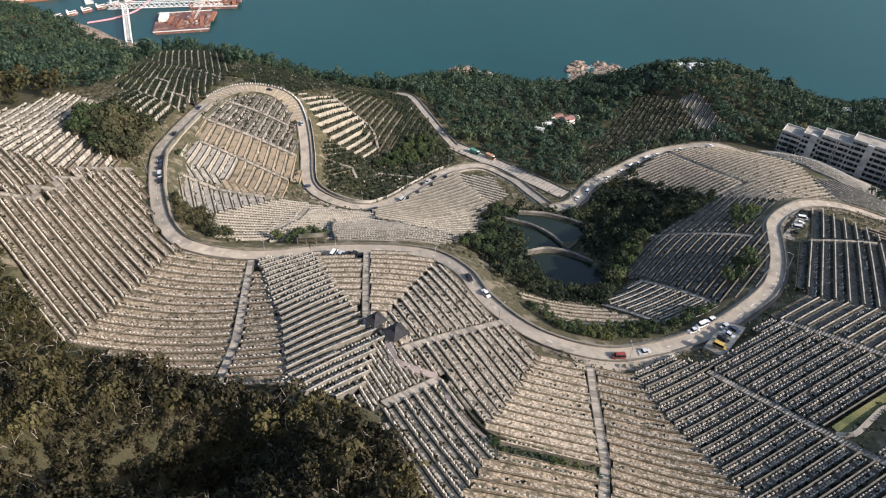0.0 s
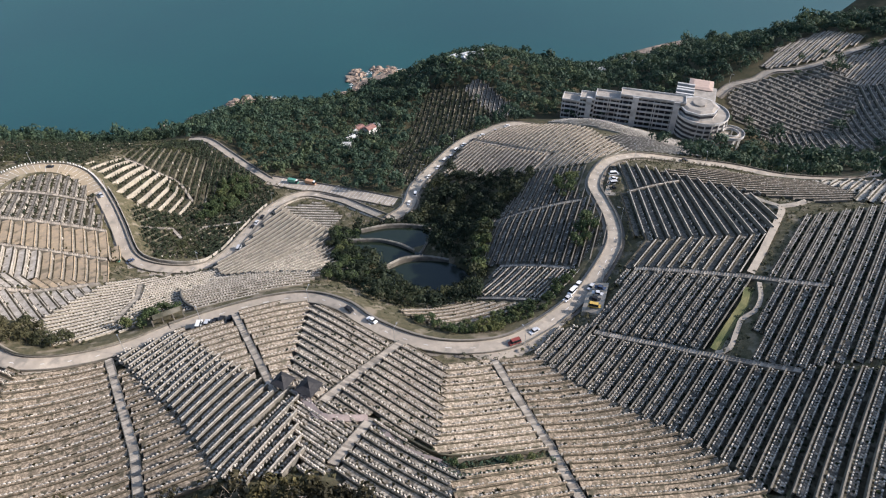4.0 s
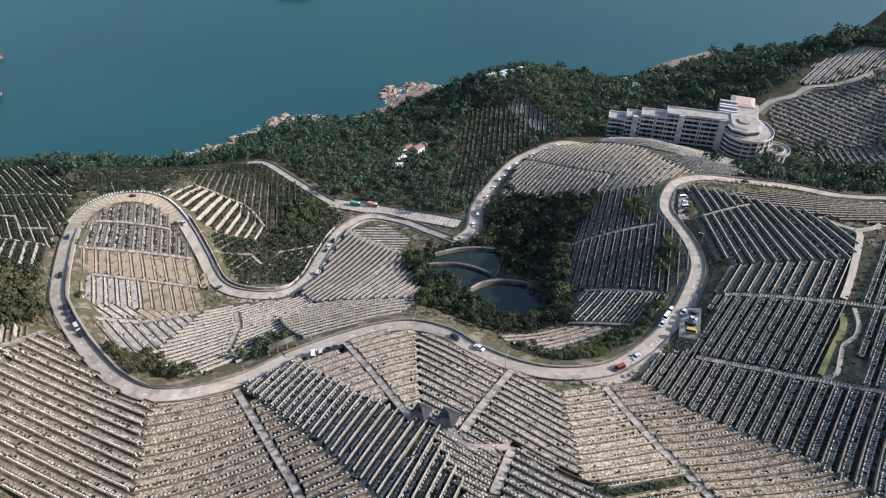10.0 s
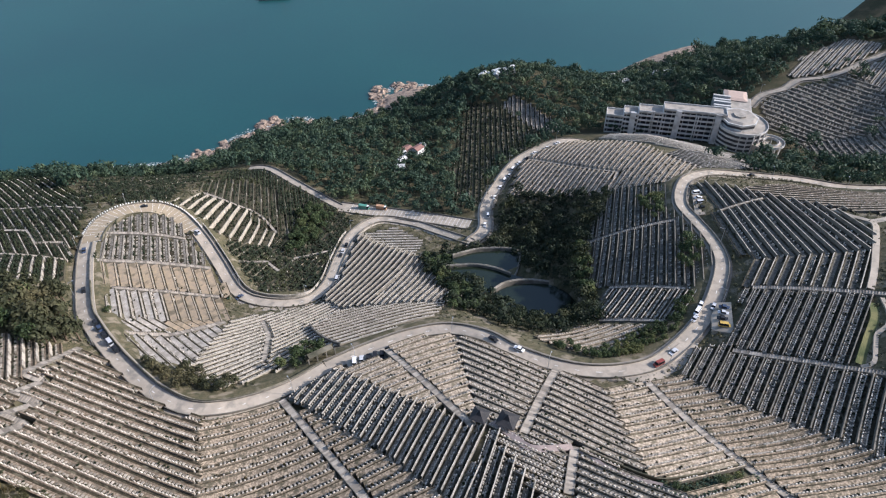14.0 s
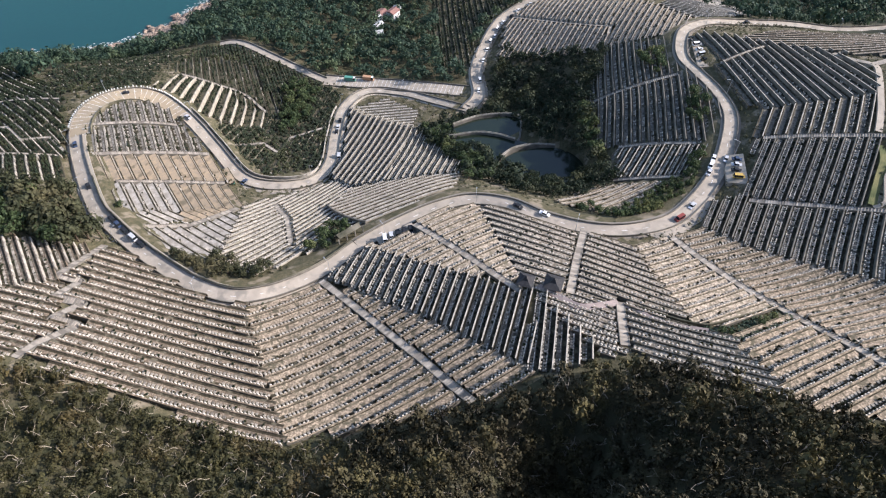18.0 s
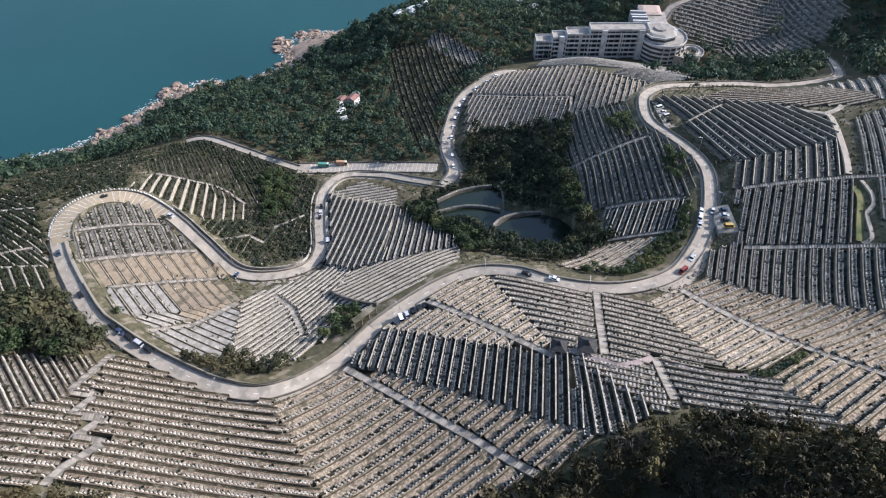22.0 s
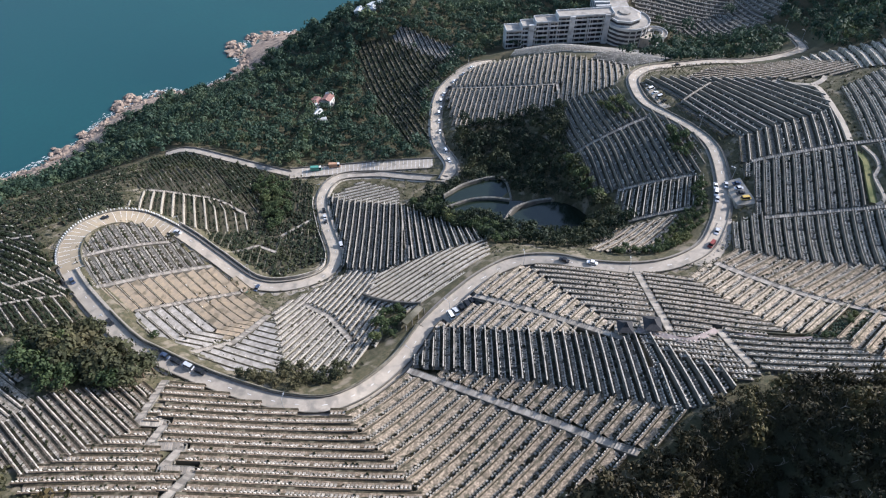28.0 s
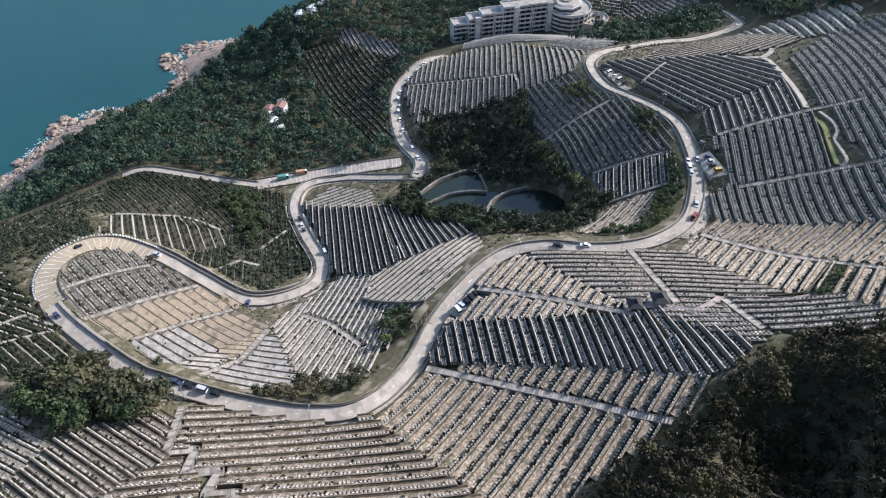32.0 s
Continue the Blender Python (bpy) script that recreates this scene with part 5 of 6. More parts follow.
def on_road(kind, colour, x, y, turn=None):
    """A vehicle on the nearest stretch of road, along it unless a turn is given."""
    best = min(((math.hypot(p[0] - x, p[1] - y), k, i) for k, l in ROAD_LINES.items() for i, p in enumerate(l)), key=lambda q: q[0])
    l = ROAD_LINES[best[1]]
    i = min(max(best[2], 1), len(l) - 2)
    d = l[i + 1] - l[i - 1]
    vehicle(kind, colour, x, y, float(l[i][2]) + 0.01, math.degrees(math.atan2(d[1], d[0])) if turn is None else turn)


for _k, _c, _x, _y in [("saloon", "black", 10, 184), ("saloon", "white", 16, 174.5), ("saloon", "silver", 68, 147.5), ("van", "red", 59, 145), ("saloon", "white", 95, 163), ("van", "white", 91, 160.5), ("saloon", "silver", 87.5, 158), ("saloon", "silver", 99, 160), ("van", "silver", -23, 296), ("saloon", "black", -6, 334), ("saloon", "silver", -10, 328), ("saloon", "black", -13, 323), ("saloon", "black", -136.3, 291), ("saloon", "blue", -136.5, 330), ("saloon", "white", 103, 349), ("saloon", "white", 114, 361), ("van", "white", 122, 369), ("saloon", "silver", 128, 373), ("van", "white", 135, 380), ("saloon", "white", 143, 385), ("saloon", "black", 152, 388), ("saloon", "white", 160, 391), ("saloon", "silver", 171, 392), ("saloon", "white", 181, 393), ("saloon", "black", 215, 249), ("saloon", "silver", -84, 344), ("saloon", "black", -107, 368), ("truck", "orange", 30, 371), ("truck", "green", 20, 377), ("saloon", "white", 78, 316), ("van", "white", 86, 327)]:
    on_road(_k, _c, _x, _y)
for _i, (_k, _c) in enumerate([("van", "white"), ("saloon", "silver"), ("saloon", "black"), ("van", "black"), ("saloon", "black")]):
    vehicle(_k, _c, -43 + 2.7 * _i, 197.4 - 0.3 * _i, 165.65, 70)
for _i, (_k, _c) in enumerate([("saloon", "black"), ("saloon", "silver"), ("saloon", "blue")]):
    vehicle(_k, _c, 95 + 2.6 * _i, 151.5 + 2.3 * _i, float(ground(95 + 2.6 * _i, 151.5 + 2.3 * _i)[0]) + 0.3, -40)
vehicle("van", "yellow", 92.5, 148.0, float(ground(92.5, 148.0)[0]) + 0.3, -38)
for _i, (_k, _c) in enumerate([("van", "white"), ("saloon", "white"), ("van", "silver"), ("saloon", "black")]):
    vehicle(_k, _c, 159.5 - 3.0 * _i, 236 - 4.6 * _i, 157.0 + 0.95 * _i, -15)
for _k, _c, _x, _y, _t in [("saloon", "blue", -74, 294, 30), ("saloon", "black", -79, 289, 40), ("van", "green", -79, 297, 80)]:
    on_road(_k, _c, _x, _y, turn=_t)


# ---- columbarium ----
def columbarium():
    e, o, n = Vector((0.792, -0.611, 0)), Vector((230, 401, 0)), Vector((-0.611, -0.792, 0))
    turn = math.atan2(e.y, e.x)
    top = tagged(new("columbarium"), "long white six-storey columbarium with banded balconies and piers", "building")
    top.location = (0, 0, 0)

    def at(s, d, z):
        p = o + e * s + n * d
        return (p.x, p.y, z)

    foot = 84.0
    roofs = ((0, 13, 103.0), (13, 24, 106.0), (24, 42, 108.8), (42, 88, 112.5))
    for a, b, roof in roofs:
        mid, half = (a + b) / 2, (b - a) / 2
        # solid box in near-black: the shade behind the balconies is painted on
        box("core", M["dark"], at(mid, -6.5, (foot + roof - 1) / 2), (half - 0.3, 4.0, (roof - foot - 1) / 2), turn, top, "dark-painted core for the shade behind the balconies")
        box("roof_slab", M["roofing"], at(mid, -5.5, roof - 0.6), (half, 5.5, 0.5), turn, top)
        for off, hl, hw in ((0.0, half, 0.18), (-11.0, half, 0.18)):
            box("parapet", M["facade"], at(mid, off - 0.2, roof + 0.5), (hl, hw, 0.6), turn, top)
        for s in (a + 0.2, b - 0.2):
            box("end_wall", M["facade"], at(s, -5.6, (foot + roof + 1) / 2), (0.2, 5.2, (roof - foot + 1) / 2), turn, top)
        z = roof - 4.0
        while z > foot + 1:
            box("balcony", M["facade"], at(mid, -0.9, z + 0.35), (half - 0.05, 0.9, 0.18), turn, top)
            box("balcony_front", M["facade"], at(mid, 0.0, z + 1.05), (half - 0.05, 0.14, 0.75), turn, top)
            for s in np.arange(a + 2.2, b - 1, 4.4):
                box("column", M["facade"], at(float(s), -1.6, z + 2.0), (0.22, 0.22, 1.6), turn, top)
            z -= 3.9
    for s, roof in ((20, 107.5), (53, 112.6), (82, 112.6)):
        box("pier", M["facade"], at(s, 0.4, (foot - 3 + roof) / 2), (2.1, 1.1, (roof - foot + 4) / 2), turn, top, "broad plain pier")
    for s in (34.5, 67):
        for k in (-0.8, 0.8):
            box("fin", M["facade"], at(s + k, 0.35, 98), (0.3, 0.5, 12.5), turn, top)
    # end wing with stepped balconies
    w = Vector((0.36, -0.93, 0))
    wt = math.atan2(w.y, w.x)
    c0 = o + e * 88 + n * -4
    for i in range(6):
        z = 108.5 - 3.9 * i
        q = c0 + w * (5.5 + 0.55 * i)
        box("wing_balcony", M["facade"], (q.x, q.y, z + 0.9), (6.5 + 0.55 * i, 4.2, 0.75), wt, top)
        # dark box paints the shade under each wing balcony
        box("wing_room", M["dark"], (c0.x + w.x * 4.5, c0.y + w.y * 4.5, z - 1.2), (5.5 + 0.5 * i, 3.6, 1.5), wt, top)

    def drum(name, x, y, z0, z1, r, sides, mat, turn0=0.2, r1=None):
        bm = bmesh.new()
        bmesh.ops.create_cone(bm, cap_ends=True, segments=sides, radius1=r, radius2=r1 or r, depth=z1 - z0, matrix=Matrix.Translation((x, y, (z0 + z1) / 2)) @ Matrix.Rotation(turn0, 4, "Z"))
        return part(name, bm, mat, top)

    drum("podium", 313, 343, 84, 104.5, 18.0, 16, M["facade"])
    for k in range(5):
        drum("window_band", 313, 343, 87 + 3.6 * k, 88.9 + 3.6 * k, 18.12, 16, M["dark"])
    for a in np.linspace(-2.4, 1.2, 14):
        box("arcade_column", M["facade"], (313 + 18.2 * math.cos(a), 343 + 18.2 * math.sin(a), 94.5), (0.35, 0.35, 10), a, top)
    drum("terrace_deck", 313, 343, 104.5, 104.9, 18.4, 16, M["roofing"])
    l = np.array([(313 + 18.3 * math.cos(a), 343 + 18.3 * math.sin(a), 104.5) for a in np.linspace(0, 2 * math.pi, 33)])
    v, f = sweep(l, side_of(l), [(-0.2, 0), (-0.2, 1.5), (0.2, 1.5), (0.2, 0)], closed=True)
    link("terrace_rim", mesh_of("terrace_rim", v, f, M["facade"]), top)
    drum("octagon", 310, 345, 104.9, 109.8, 13.5, 8, M["facade"])
    drum("octagon_windows", 310, 345, 106.6, 108.4, 13.62, 8, M["dark"])
    drum("octagon_eaves", 310, 345, 109.8, 110.3, 14.2, 8, M["facade"])
    drum("octagon_roof", 310, 345, 110.3, 111.4, 13.4, 8, M["roofing"], r1=11.0)
    drum("lantern", 310, 345, 111.4, 112.6, 4.8, 8, M["roofing"])
    rt = math.atan2(30, 27)
    box("link_wing", M["facade"], (329, 365, 94.0), (17, 10.5, 10.0), rt, top)
    box("link_roof", M["roofing"], (329, 365, 104.2), (16.6, 10.1, 0.2), rt, top)
    for k in range(5):
        box("louvre_wing", M["facade"], (314 + 3.4 * k, 366 + 3.9 * k, 96.5 - 0.6 * (k % 2)), (1.0, 6.5, 10.5), rt, top)
        # dark box paints the shade between the louvres
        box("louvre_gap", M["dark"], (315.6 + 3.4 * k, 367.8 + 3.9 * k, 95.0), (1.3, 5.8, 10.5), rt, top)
    box("end_block", M["facade"], (340, 379, 94.5), (8, 9, 10.5), rt, top)
    bm = bmesh.new()
    bmesh.ops.create_cone(bm, cap_ends=True, segments=4, radius1=12.5, radius2=8.0, depth=1.0, matrix=Matrix.Translation((340, 379, 105.5)) @ Matrix.Rotation(rt + 0.785, 4, "Z"))
    part("hipped_roof", bm, material("pink_roof_tiles", (0.46, 0.35, 0.29), 0.8, alt=(0.38, 0.29, 0.24), scale=0.5), top, "low hipped roof of pinkish tiles")
    # circular ramp
    ring = [(321 + 7.5 * math.cos(a), 320 + 7.5 * math.sin(a), 99.0) for a in np.linspace(-2.9, 2.2, 30)]
    l = np.array(ring)
    v, f = sweep(l, side_of(l), [(-1.8, -0.5), (-1.8, 0.0), (1.8, 0.0), (1.8, -0.5)], closed=True)
    link("ramp_deck", mesh_of("ramp_deck", v, f, M["road"]), top)
    for q in (-1.9, 1.9):
        v, f = sweep(l, side_of(l), [(q - 0.15, -0.8), (q - 0.15, 1.1), (q + 0.15, 1.1), (q + 0.15, -0.8)], closed=True)
        link("ramp_parapet", mesh_of("ramp_parapet", v, f, M["facade"]), top)
    for a in np.linspace(-2.7, 2.0, 8):
        box("ramp_column", M["facade"], (321 + 7.5 * math.cos(a), 320 + 7.5 * math.sin(a), 92), (0.35, 0.35, 7), 0, top)
    drum("ramp_core", 321, 320, 84, 95, 4.6, 12, M["facade"])
    box("forecourt", M["road"], (314, 329, 92), (9, 7, 5.5), wt, top)


columbarium()


# ---- small houses in the woods ----
def cottage(x, y, w, d, h, turn, roof, label):
    z = float(ground(x, y)[0])
    top = tagged(new("house"), label, "house", "houses in the woods")
    top.matrix_world = pose(x, y, z + 1.5, 0, 0, turn)
    box("walls", M["paint"], (0, 0, h / 2 - 0.5), (w / 2, d / 2, h / 2 + 0.5), 0, top)
    bm = bmesh.new()
    r = bmesh.ops.create_cube(bm, size=1, matrix=Matrix.Translation((0, 0, h + 0.6)) @ Matrix.Diagonal((w + 0.8, d + 0.8, 1.4, 1)))
    for v in r["verts"]:
        if v.co.z > h + 0.6:
            v.co.y *= 0.05
    part("roof", bm, roof, top)
    for k in (-0.28, 0.28):
        pane = box("window", M["dark"], (k * w, -d / 2 - 0.02, h * 0.55), (0.5, 0.06, 0.55), 0, top)
        box("sill", M["facade"], (k * w, -d / 2 - 0.1, h * 0.55 - 0.6), (0.6, 0.12, 0.05), 0, pane)
    box("door", M["dark"], (0, -d / 2 - 0.02, 1.0), (0.5, 0.05, 1.0), 0, top)


ROOF_RED = material("red_roof", (0.30, 0.17, 0.14), 0.8, alt=(0.22, 0.12, 0.10), scale=0.6)
ROOF_GREY = material("grey_sheet_roof", (0.62, 0.62, 0.60), 0.6, alt=(0.46, 0.46, 0.45), scale=0.6)
for _x, _y, _w, _d, _h, _t, _r in [(88, 472, 11, 8, 4.5, 20, 0), (97, 467, 8, 7, 6, 25, 0), (82, 466, 8, 6, 3.5, 10, 1), (103, 474, 7, 6, 3.5, 40, 1), (78, 455, 7, 5, 3, 15, 1), (70, 440, 8, 5, 3, -20, 1), (205, 556, 10, 7, 3.5, 30, 1), (216, 551, 8, 7, 3.5, 10, 1), (226, 546, 11, 6, 3.5, -15, 1), (212, 545, 8, 5, 3, 50, 1), (232, 553, 7, 6, 3.2, 15, 1), (360, 560, 12, 7, 3.5, 10, 1), (385, 520, 9, 7, 3.5, 30, 1), (395, 515, 8, 6, 3.2, 5, 1), (420, 500, 10, 7, 3.2, 20, 1), (430, 540, 9, 6, 3.2, 45, 1), (345, 520, 9, 6, 3.2, 5, 1)]:
    cottage(_x, _y, _w, _d, _h, _t, (ROOF_RED, ROOF_GREY)[_r], "small white house with a faded red pitched roof among trees" if _r == 0 else "small white shed with a pale sheet roof in woodland")


# ---- pavilions, garden and paths ----
def pavilion(x, y, size, turn):
    z = float(ground(x, y)[0]) + 0.3
    top = tagged(new("pavilion"), "open pavilion with a dark hipped roof on four columns", "pavilion", "pavilions")
    top.matrix_world = pose(x, y, z, 0, 0, turn)
    box("platform", M["road"], (0, 0, -0.6), (size * 0.62, size * 0.62, 0.7), 0, top)
    for i in (-1, 1):
        for j in (-1, 1):
            box("column", M["wall_white"], (i * size * 0.42, j * size * 0.42, 1.5), (0.16, 0.16, 1.5), 0, top)
    bm = bmesh.new()
    bmesh.ops.create_cone(bm, cap_ends=True, segments=4, radius1=size * 0.85, radius2=size * 0.3, depth=1.0, matrix=Matrix.Translation((0, 0, 3.4)) @ Matrix.Rotation(radians(45), 4, "Z"))
    bmesh.ops.create_cone(bm, cap_ends=True, segments=4, radius1=size * 0.32, radius2=0.1, depth=1.5, matrix=Matrix.Translation((0, 0, 4.6)) @ Matrix.Rotation(radians(45), 4, "Z"))
    part("roof", bm, ROOF_DARK, top)


ROOF_DARK = material("dark_roof_tiles", (0.05, 0.048, 0.05), 0.8, alt=(0.03, 0.03, 0.032), scale=1.2)
pavilion(-20, 139.5, 4.4, 40)
pavilion(-13.5, 133.5, 5.0, 40)


def footpath(name, line, width, label, mat="pale", lift=0.3):
    l = smooth_line([(x, y, 0.0) for x, y in line], 2.0)
    l[:, 2] = ground(l[:, 0], l[:, 1]) + lift
    v, f = sweep(l, side_of(l), [(-width / 2, -1.2), (-width / 2, 0), (width / 2, 0), (width / 2, -1.2)])
    tagged(link(name, mesh_of(name, v, [q[::-1] for q in f], M[mat])), label, "path", kind="structure")


footpath("path_garden", [(-17, 136.5), (-15, 129), (-13, 121.5), (-7, 118.5), (-1, 117)], 2.2, "pinkish paved path beside the pavilions", "paving", 0.9)
footpath("path_hedge", [(0, 115), (2, 111.5), (2, 107), (5, 100), (11, 93)], 1.6, "curved pale path through the terrace garden", "paving", 0.7)
footpath("path_fork", FORK, 2.6, "pale winding concrete path between terraces", "road", 0.7)
footpath("path_fork_branch", [(189, 164), (197, 162), (203, 163)], 2.6, "short pale branch path", "road", 0.7)
footpath("lawn_strip", [(135, 122.5), (129, 117), (121, 112.5), (113, 108), (107, 104.5)], 4.2, "narrow green lawn between the grave blocks", "lawn", 0.3)
footpath("path_lawn", [(139, 123), (133, 116), (127, 112), (122, 111.5), (117, 108), (110, 103), (106, 104)], 1.5, "narrow winding path beside a strip of lawn", "step", 0.5)
GARDEN = [(2, 113), (10, 97), (16, 93), (25, 92), (39, 90), (41, 86), (38, 84), (21, 84), (12, 86), (7, 96), (-1, 109)]
shrubs("garden_shrubs", "clipped green shrubs in the terrace garden", [(x, y, float(ground(x, y)[0]) + 0.1) for x, y in np.c_[rng.uniform(-2, 42, 1500), rng.uniform(84, 113, 1500)] if inside(GARDEN, np.array([x]), np.array([y]))[0] and min(gap_to(b[0], np.array([x]), np.array([y]))[0] for b in BLOCKS.values()) > 0.4], 0.6, 0.6, M["leaf"])


# ---- street lamps ----
def lamp_post(x, y, z, turn):
    top = tagged(new("street_lamp"), "slim grey street lamp with a single arm beside the road", "street lamp", "street lamps")
    top.matrix_world = pose(x, y, z, 0, 0, turn)
    for nm, (a, b, r) in {"pole": ((0, 0, -0.5), (0, 0, 8.0), 0.11), "arm": ((0, 0, 7.9), (1.8, 0, 8.4), 0.06)}.items():
        a, b = Vector(a), Vector(b)
        bm = bmesh.new()
        bmesh.ops.create_cone(bm, cap_ends=True, segments=8, radius1=r, radius2=r * 0.7, depth=(b - a).length, matrix=Matrix.Translation((a + b) / 2) @ (b - a).to_track_quat("Z", "Y").to_matrix().to_4x4())
        arm = part(nm, bm, STEEL, top)
    box("lamp_head", STEEL, (2.1, 0, 8.42), (0.4, 0.16, 0.08), 0, arm)


STEEL = material("galvanised_steel", (0.52, 0.53, 0.54), 0.45, 0.6, alt=(0.42, 0.43, 0.44), scale=2.0)
for _k, _step in (("main", 16), ("west", 16), ("north", 18), ("far", 20)):
    _l = ROAD_LINES[_k]
    _s = side_of(_l)
    for _i in range(6, len(_l) - 3, _step):
        lamp_post(_l[_i, 0] + _s[_i, 0] * 3.5, _l[_i, 1] + _s[_i, 1] * 3.5, _l[_i, 2], math.degrees(math.atan2(-_s[_i, 1], -_s[_i, 0])))


# ---- road paint ----
def dashes(key, label):
    l = ROAD_LINES[key]
    d = np.gradient(l[:, :2], axis=0)
    d /= np.linalg.norm(d, axis=1)[:, None]
    i = np.arange(3, len(l) - 3, 3)
    c = l[i].copy()
    c[:, 2] += 0.012
    v, f = boxes(c, d[i], np.tile((1.1, 0.09, 0.006), (len(i), 1)))
    tagged(link("lane_marks", mesh_of("lane_marks", v, f, M["paint"])), label, "road paint", kind="structure")


for _k in ("main", "west", "north"):
    dashes(_k, "dashed white centre line on the concrete road")
_l = ROAD_LINES["deck"]
_i = np.arange(3, len(_l) - 1, 1)
_d = np.gradient(_l[:, :2], axis=0)
_d /= np.linalg.norm(_d, axis=1)[:, None]
for _o in (3.0, -1.6):
    _c = _l[_i].copy()
    _c[:, :2] += side_of(_l)[_i] * _o
    _c[:, 2] += 0.015
    _v, _f = boxes(_c, np.c_[-_d[_i, 1], _d[_i, 0]], np.tile((1.9, 0.1, 0.008), (len(_i), 1)))
    tagged(link("bay_marks", mesh_of("bay_marks", _v, _f, M["paint"])), "white parking bay lines on the deck", "road paint", kind="structure")


# loop parapet pillars and bay lines
_l = ROAD_LINES["west"]
_sel = [i for i in range(len(_l)) if _l[i, 1] > 345 and _l[i, 0] < -84.5]
_s = side_of(_l)
_loop = tagged(new("pillar_parapet"), "row of white parapet pillars round the road loop", "parapet")
for _i in _sel:
    for _h in (0, 0.5):
        _p0 = _l[_i] * (1 - _h) + _l[min(_i + 1, len(_l) - 1)] * _h
        box("pillar", M["paint"], (_p0[0] + _s[_i, 0] * 3.3, _p0[1] + _s[_i, 1] * 3.3, _p0[2] + 0.7), (0.24, 0.24, 0.75), math.atan2(_s[_i, 1], _s[_i, 0]), _loop)
_c = _l[_sel].copy()
_c[:, :2] += _s[_sel] * 0.4
_c[:, 2] += 0.014
_v, _f = boxes(_c, _s[_sel], np.tile((2.6, 0.09, 0.006), (len(_sel), 1)))
tagged(link("bay_marks", mesh_of("bay_marks", _v, _f, M["paint"])), "white parking bay lines round the loop", "road paint", kind="structure")


# ---- shore rocks ----
def boulders(name, label, pts, sizes, mat):
    bm = bmesh.new()
    bmesh.ops.create_icosphere(bm, subdivisions=1, radius=1)
    tv = np.array([v.co[:] for v in bm.verts])
    tf = np.array([[v.index for v in f.verts] for f in bm.faces])
    bm.free()
    vs = []
    for (x, y, z), s in zip(pts, sizes):
        a = rng.uniform(0, 6.28)
        q = tv * (1 + 0.22 * rng.standard_normal((len(tv), 1))) * (s * rng.uniform(0.8, 1.5), s * rng.uniform(0.7, 1.2), s * rng.uniform(0.35, 0.7))
        vs.append(np.c_[q[:, 0] * math.cos(a) - q[:, 1] * math.sin(a) + x, q[:, 0] * math.sin(a) + q[:, 1] * math.cos(a) + y, q[:, 2] + z])
    v = np.concatenate(vs)
    f = (tf[None] + len(tv) * np.arange(len(vs))[:, None, None]).reshape(-1, 3)
    tagged(link(name, mesh_of(name, v, f, mat)), label, "rocks", kind="stuff")


_line = smooth_line([(x, y, z) for x, y, z in sorted(SLOPES["shore"][:14])], 3.0)
_p = np.repeat(_line, 4, 0) + np.c_[rng.normal(0, 3.0, 4 * len(_line)), rng.normal(-1.5, 3.6, 4 * len(_line)), np.zeros(4 * len(_line))]
_p[:, 2] = np.clip(ground(_p[:, 0], _p[:, 1]), -0.6, 6)
boulders("shore_rocks", "pinkish weathered boulders along the shore", _p, rng.uniform(0.8, 2.7, len(_p)), M["rock"])
_c = np.array([(140, 695), (150, 705), (172, 706), (186, 702), (132, 664), (-60, 657), (-36, 662), (20, 690), (8, 684)], float)
_p = np.repeat(_c, 24, 0) + rng.normal(0, 4.0, (len(_c) * 24, 2))
boulders("rock_islet", "low reddish rock islets off the headland", np.c_[_p, rng.uniform(-0.5, 1.4, len(_p))], rng.uniform(1.4, 4.2, len(_p)), M["rock"])

# ---- surf along the rocks ----
_s = _line[rng.integers(0, len(_line), 1500)]
_q = np.c_[_s[:, 0] + rng.normal(0, 2.0, 1500), _s[:, 1] + rng.normal(5, 2.2, 1500), np.full(1500, 0.04)]
_a = rng.uniform(-0.6, 0.6, 1500)
_v, _f = boxes(_q, np.c_[np.cos(_a), np.sin(_a)], np.c_[rng.uniform(0.3, 1.3, 1500), rng.uniform(0.12, 0.4, 1500), np.full(1500, 0.03)])
tagged(link("surf", mesh_of("surf", _v, _f, M["paint"])), "broken white surf along the rocks", "surf", kind="stuff")

# ---- barges at the pier ----
RUST = material("rusty_deck", (0.24, 0.11, 0.085), 0.85, alt=(0.13, 0.075, 0.065), scale=0.15, fine=1.0, stain=(0.36, 0.28, 0.22), stain_scale=0.08)
ORANGE = material("orange_steel", (0.38, 0.16, 0.08), 0.6, alt=(0.25, 0.11, 0.07), scale=0.5)
PINK = material("pink_boom", (0.62, 0.30, 0.32), 0.7, alt=(0.52, 0.26, 0.28), scale=0.5)


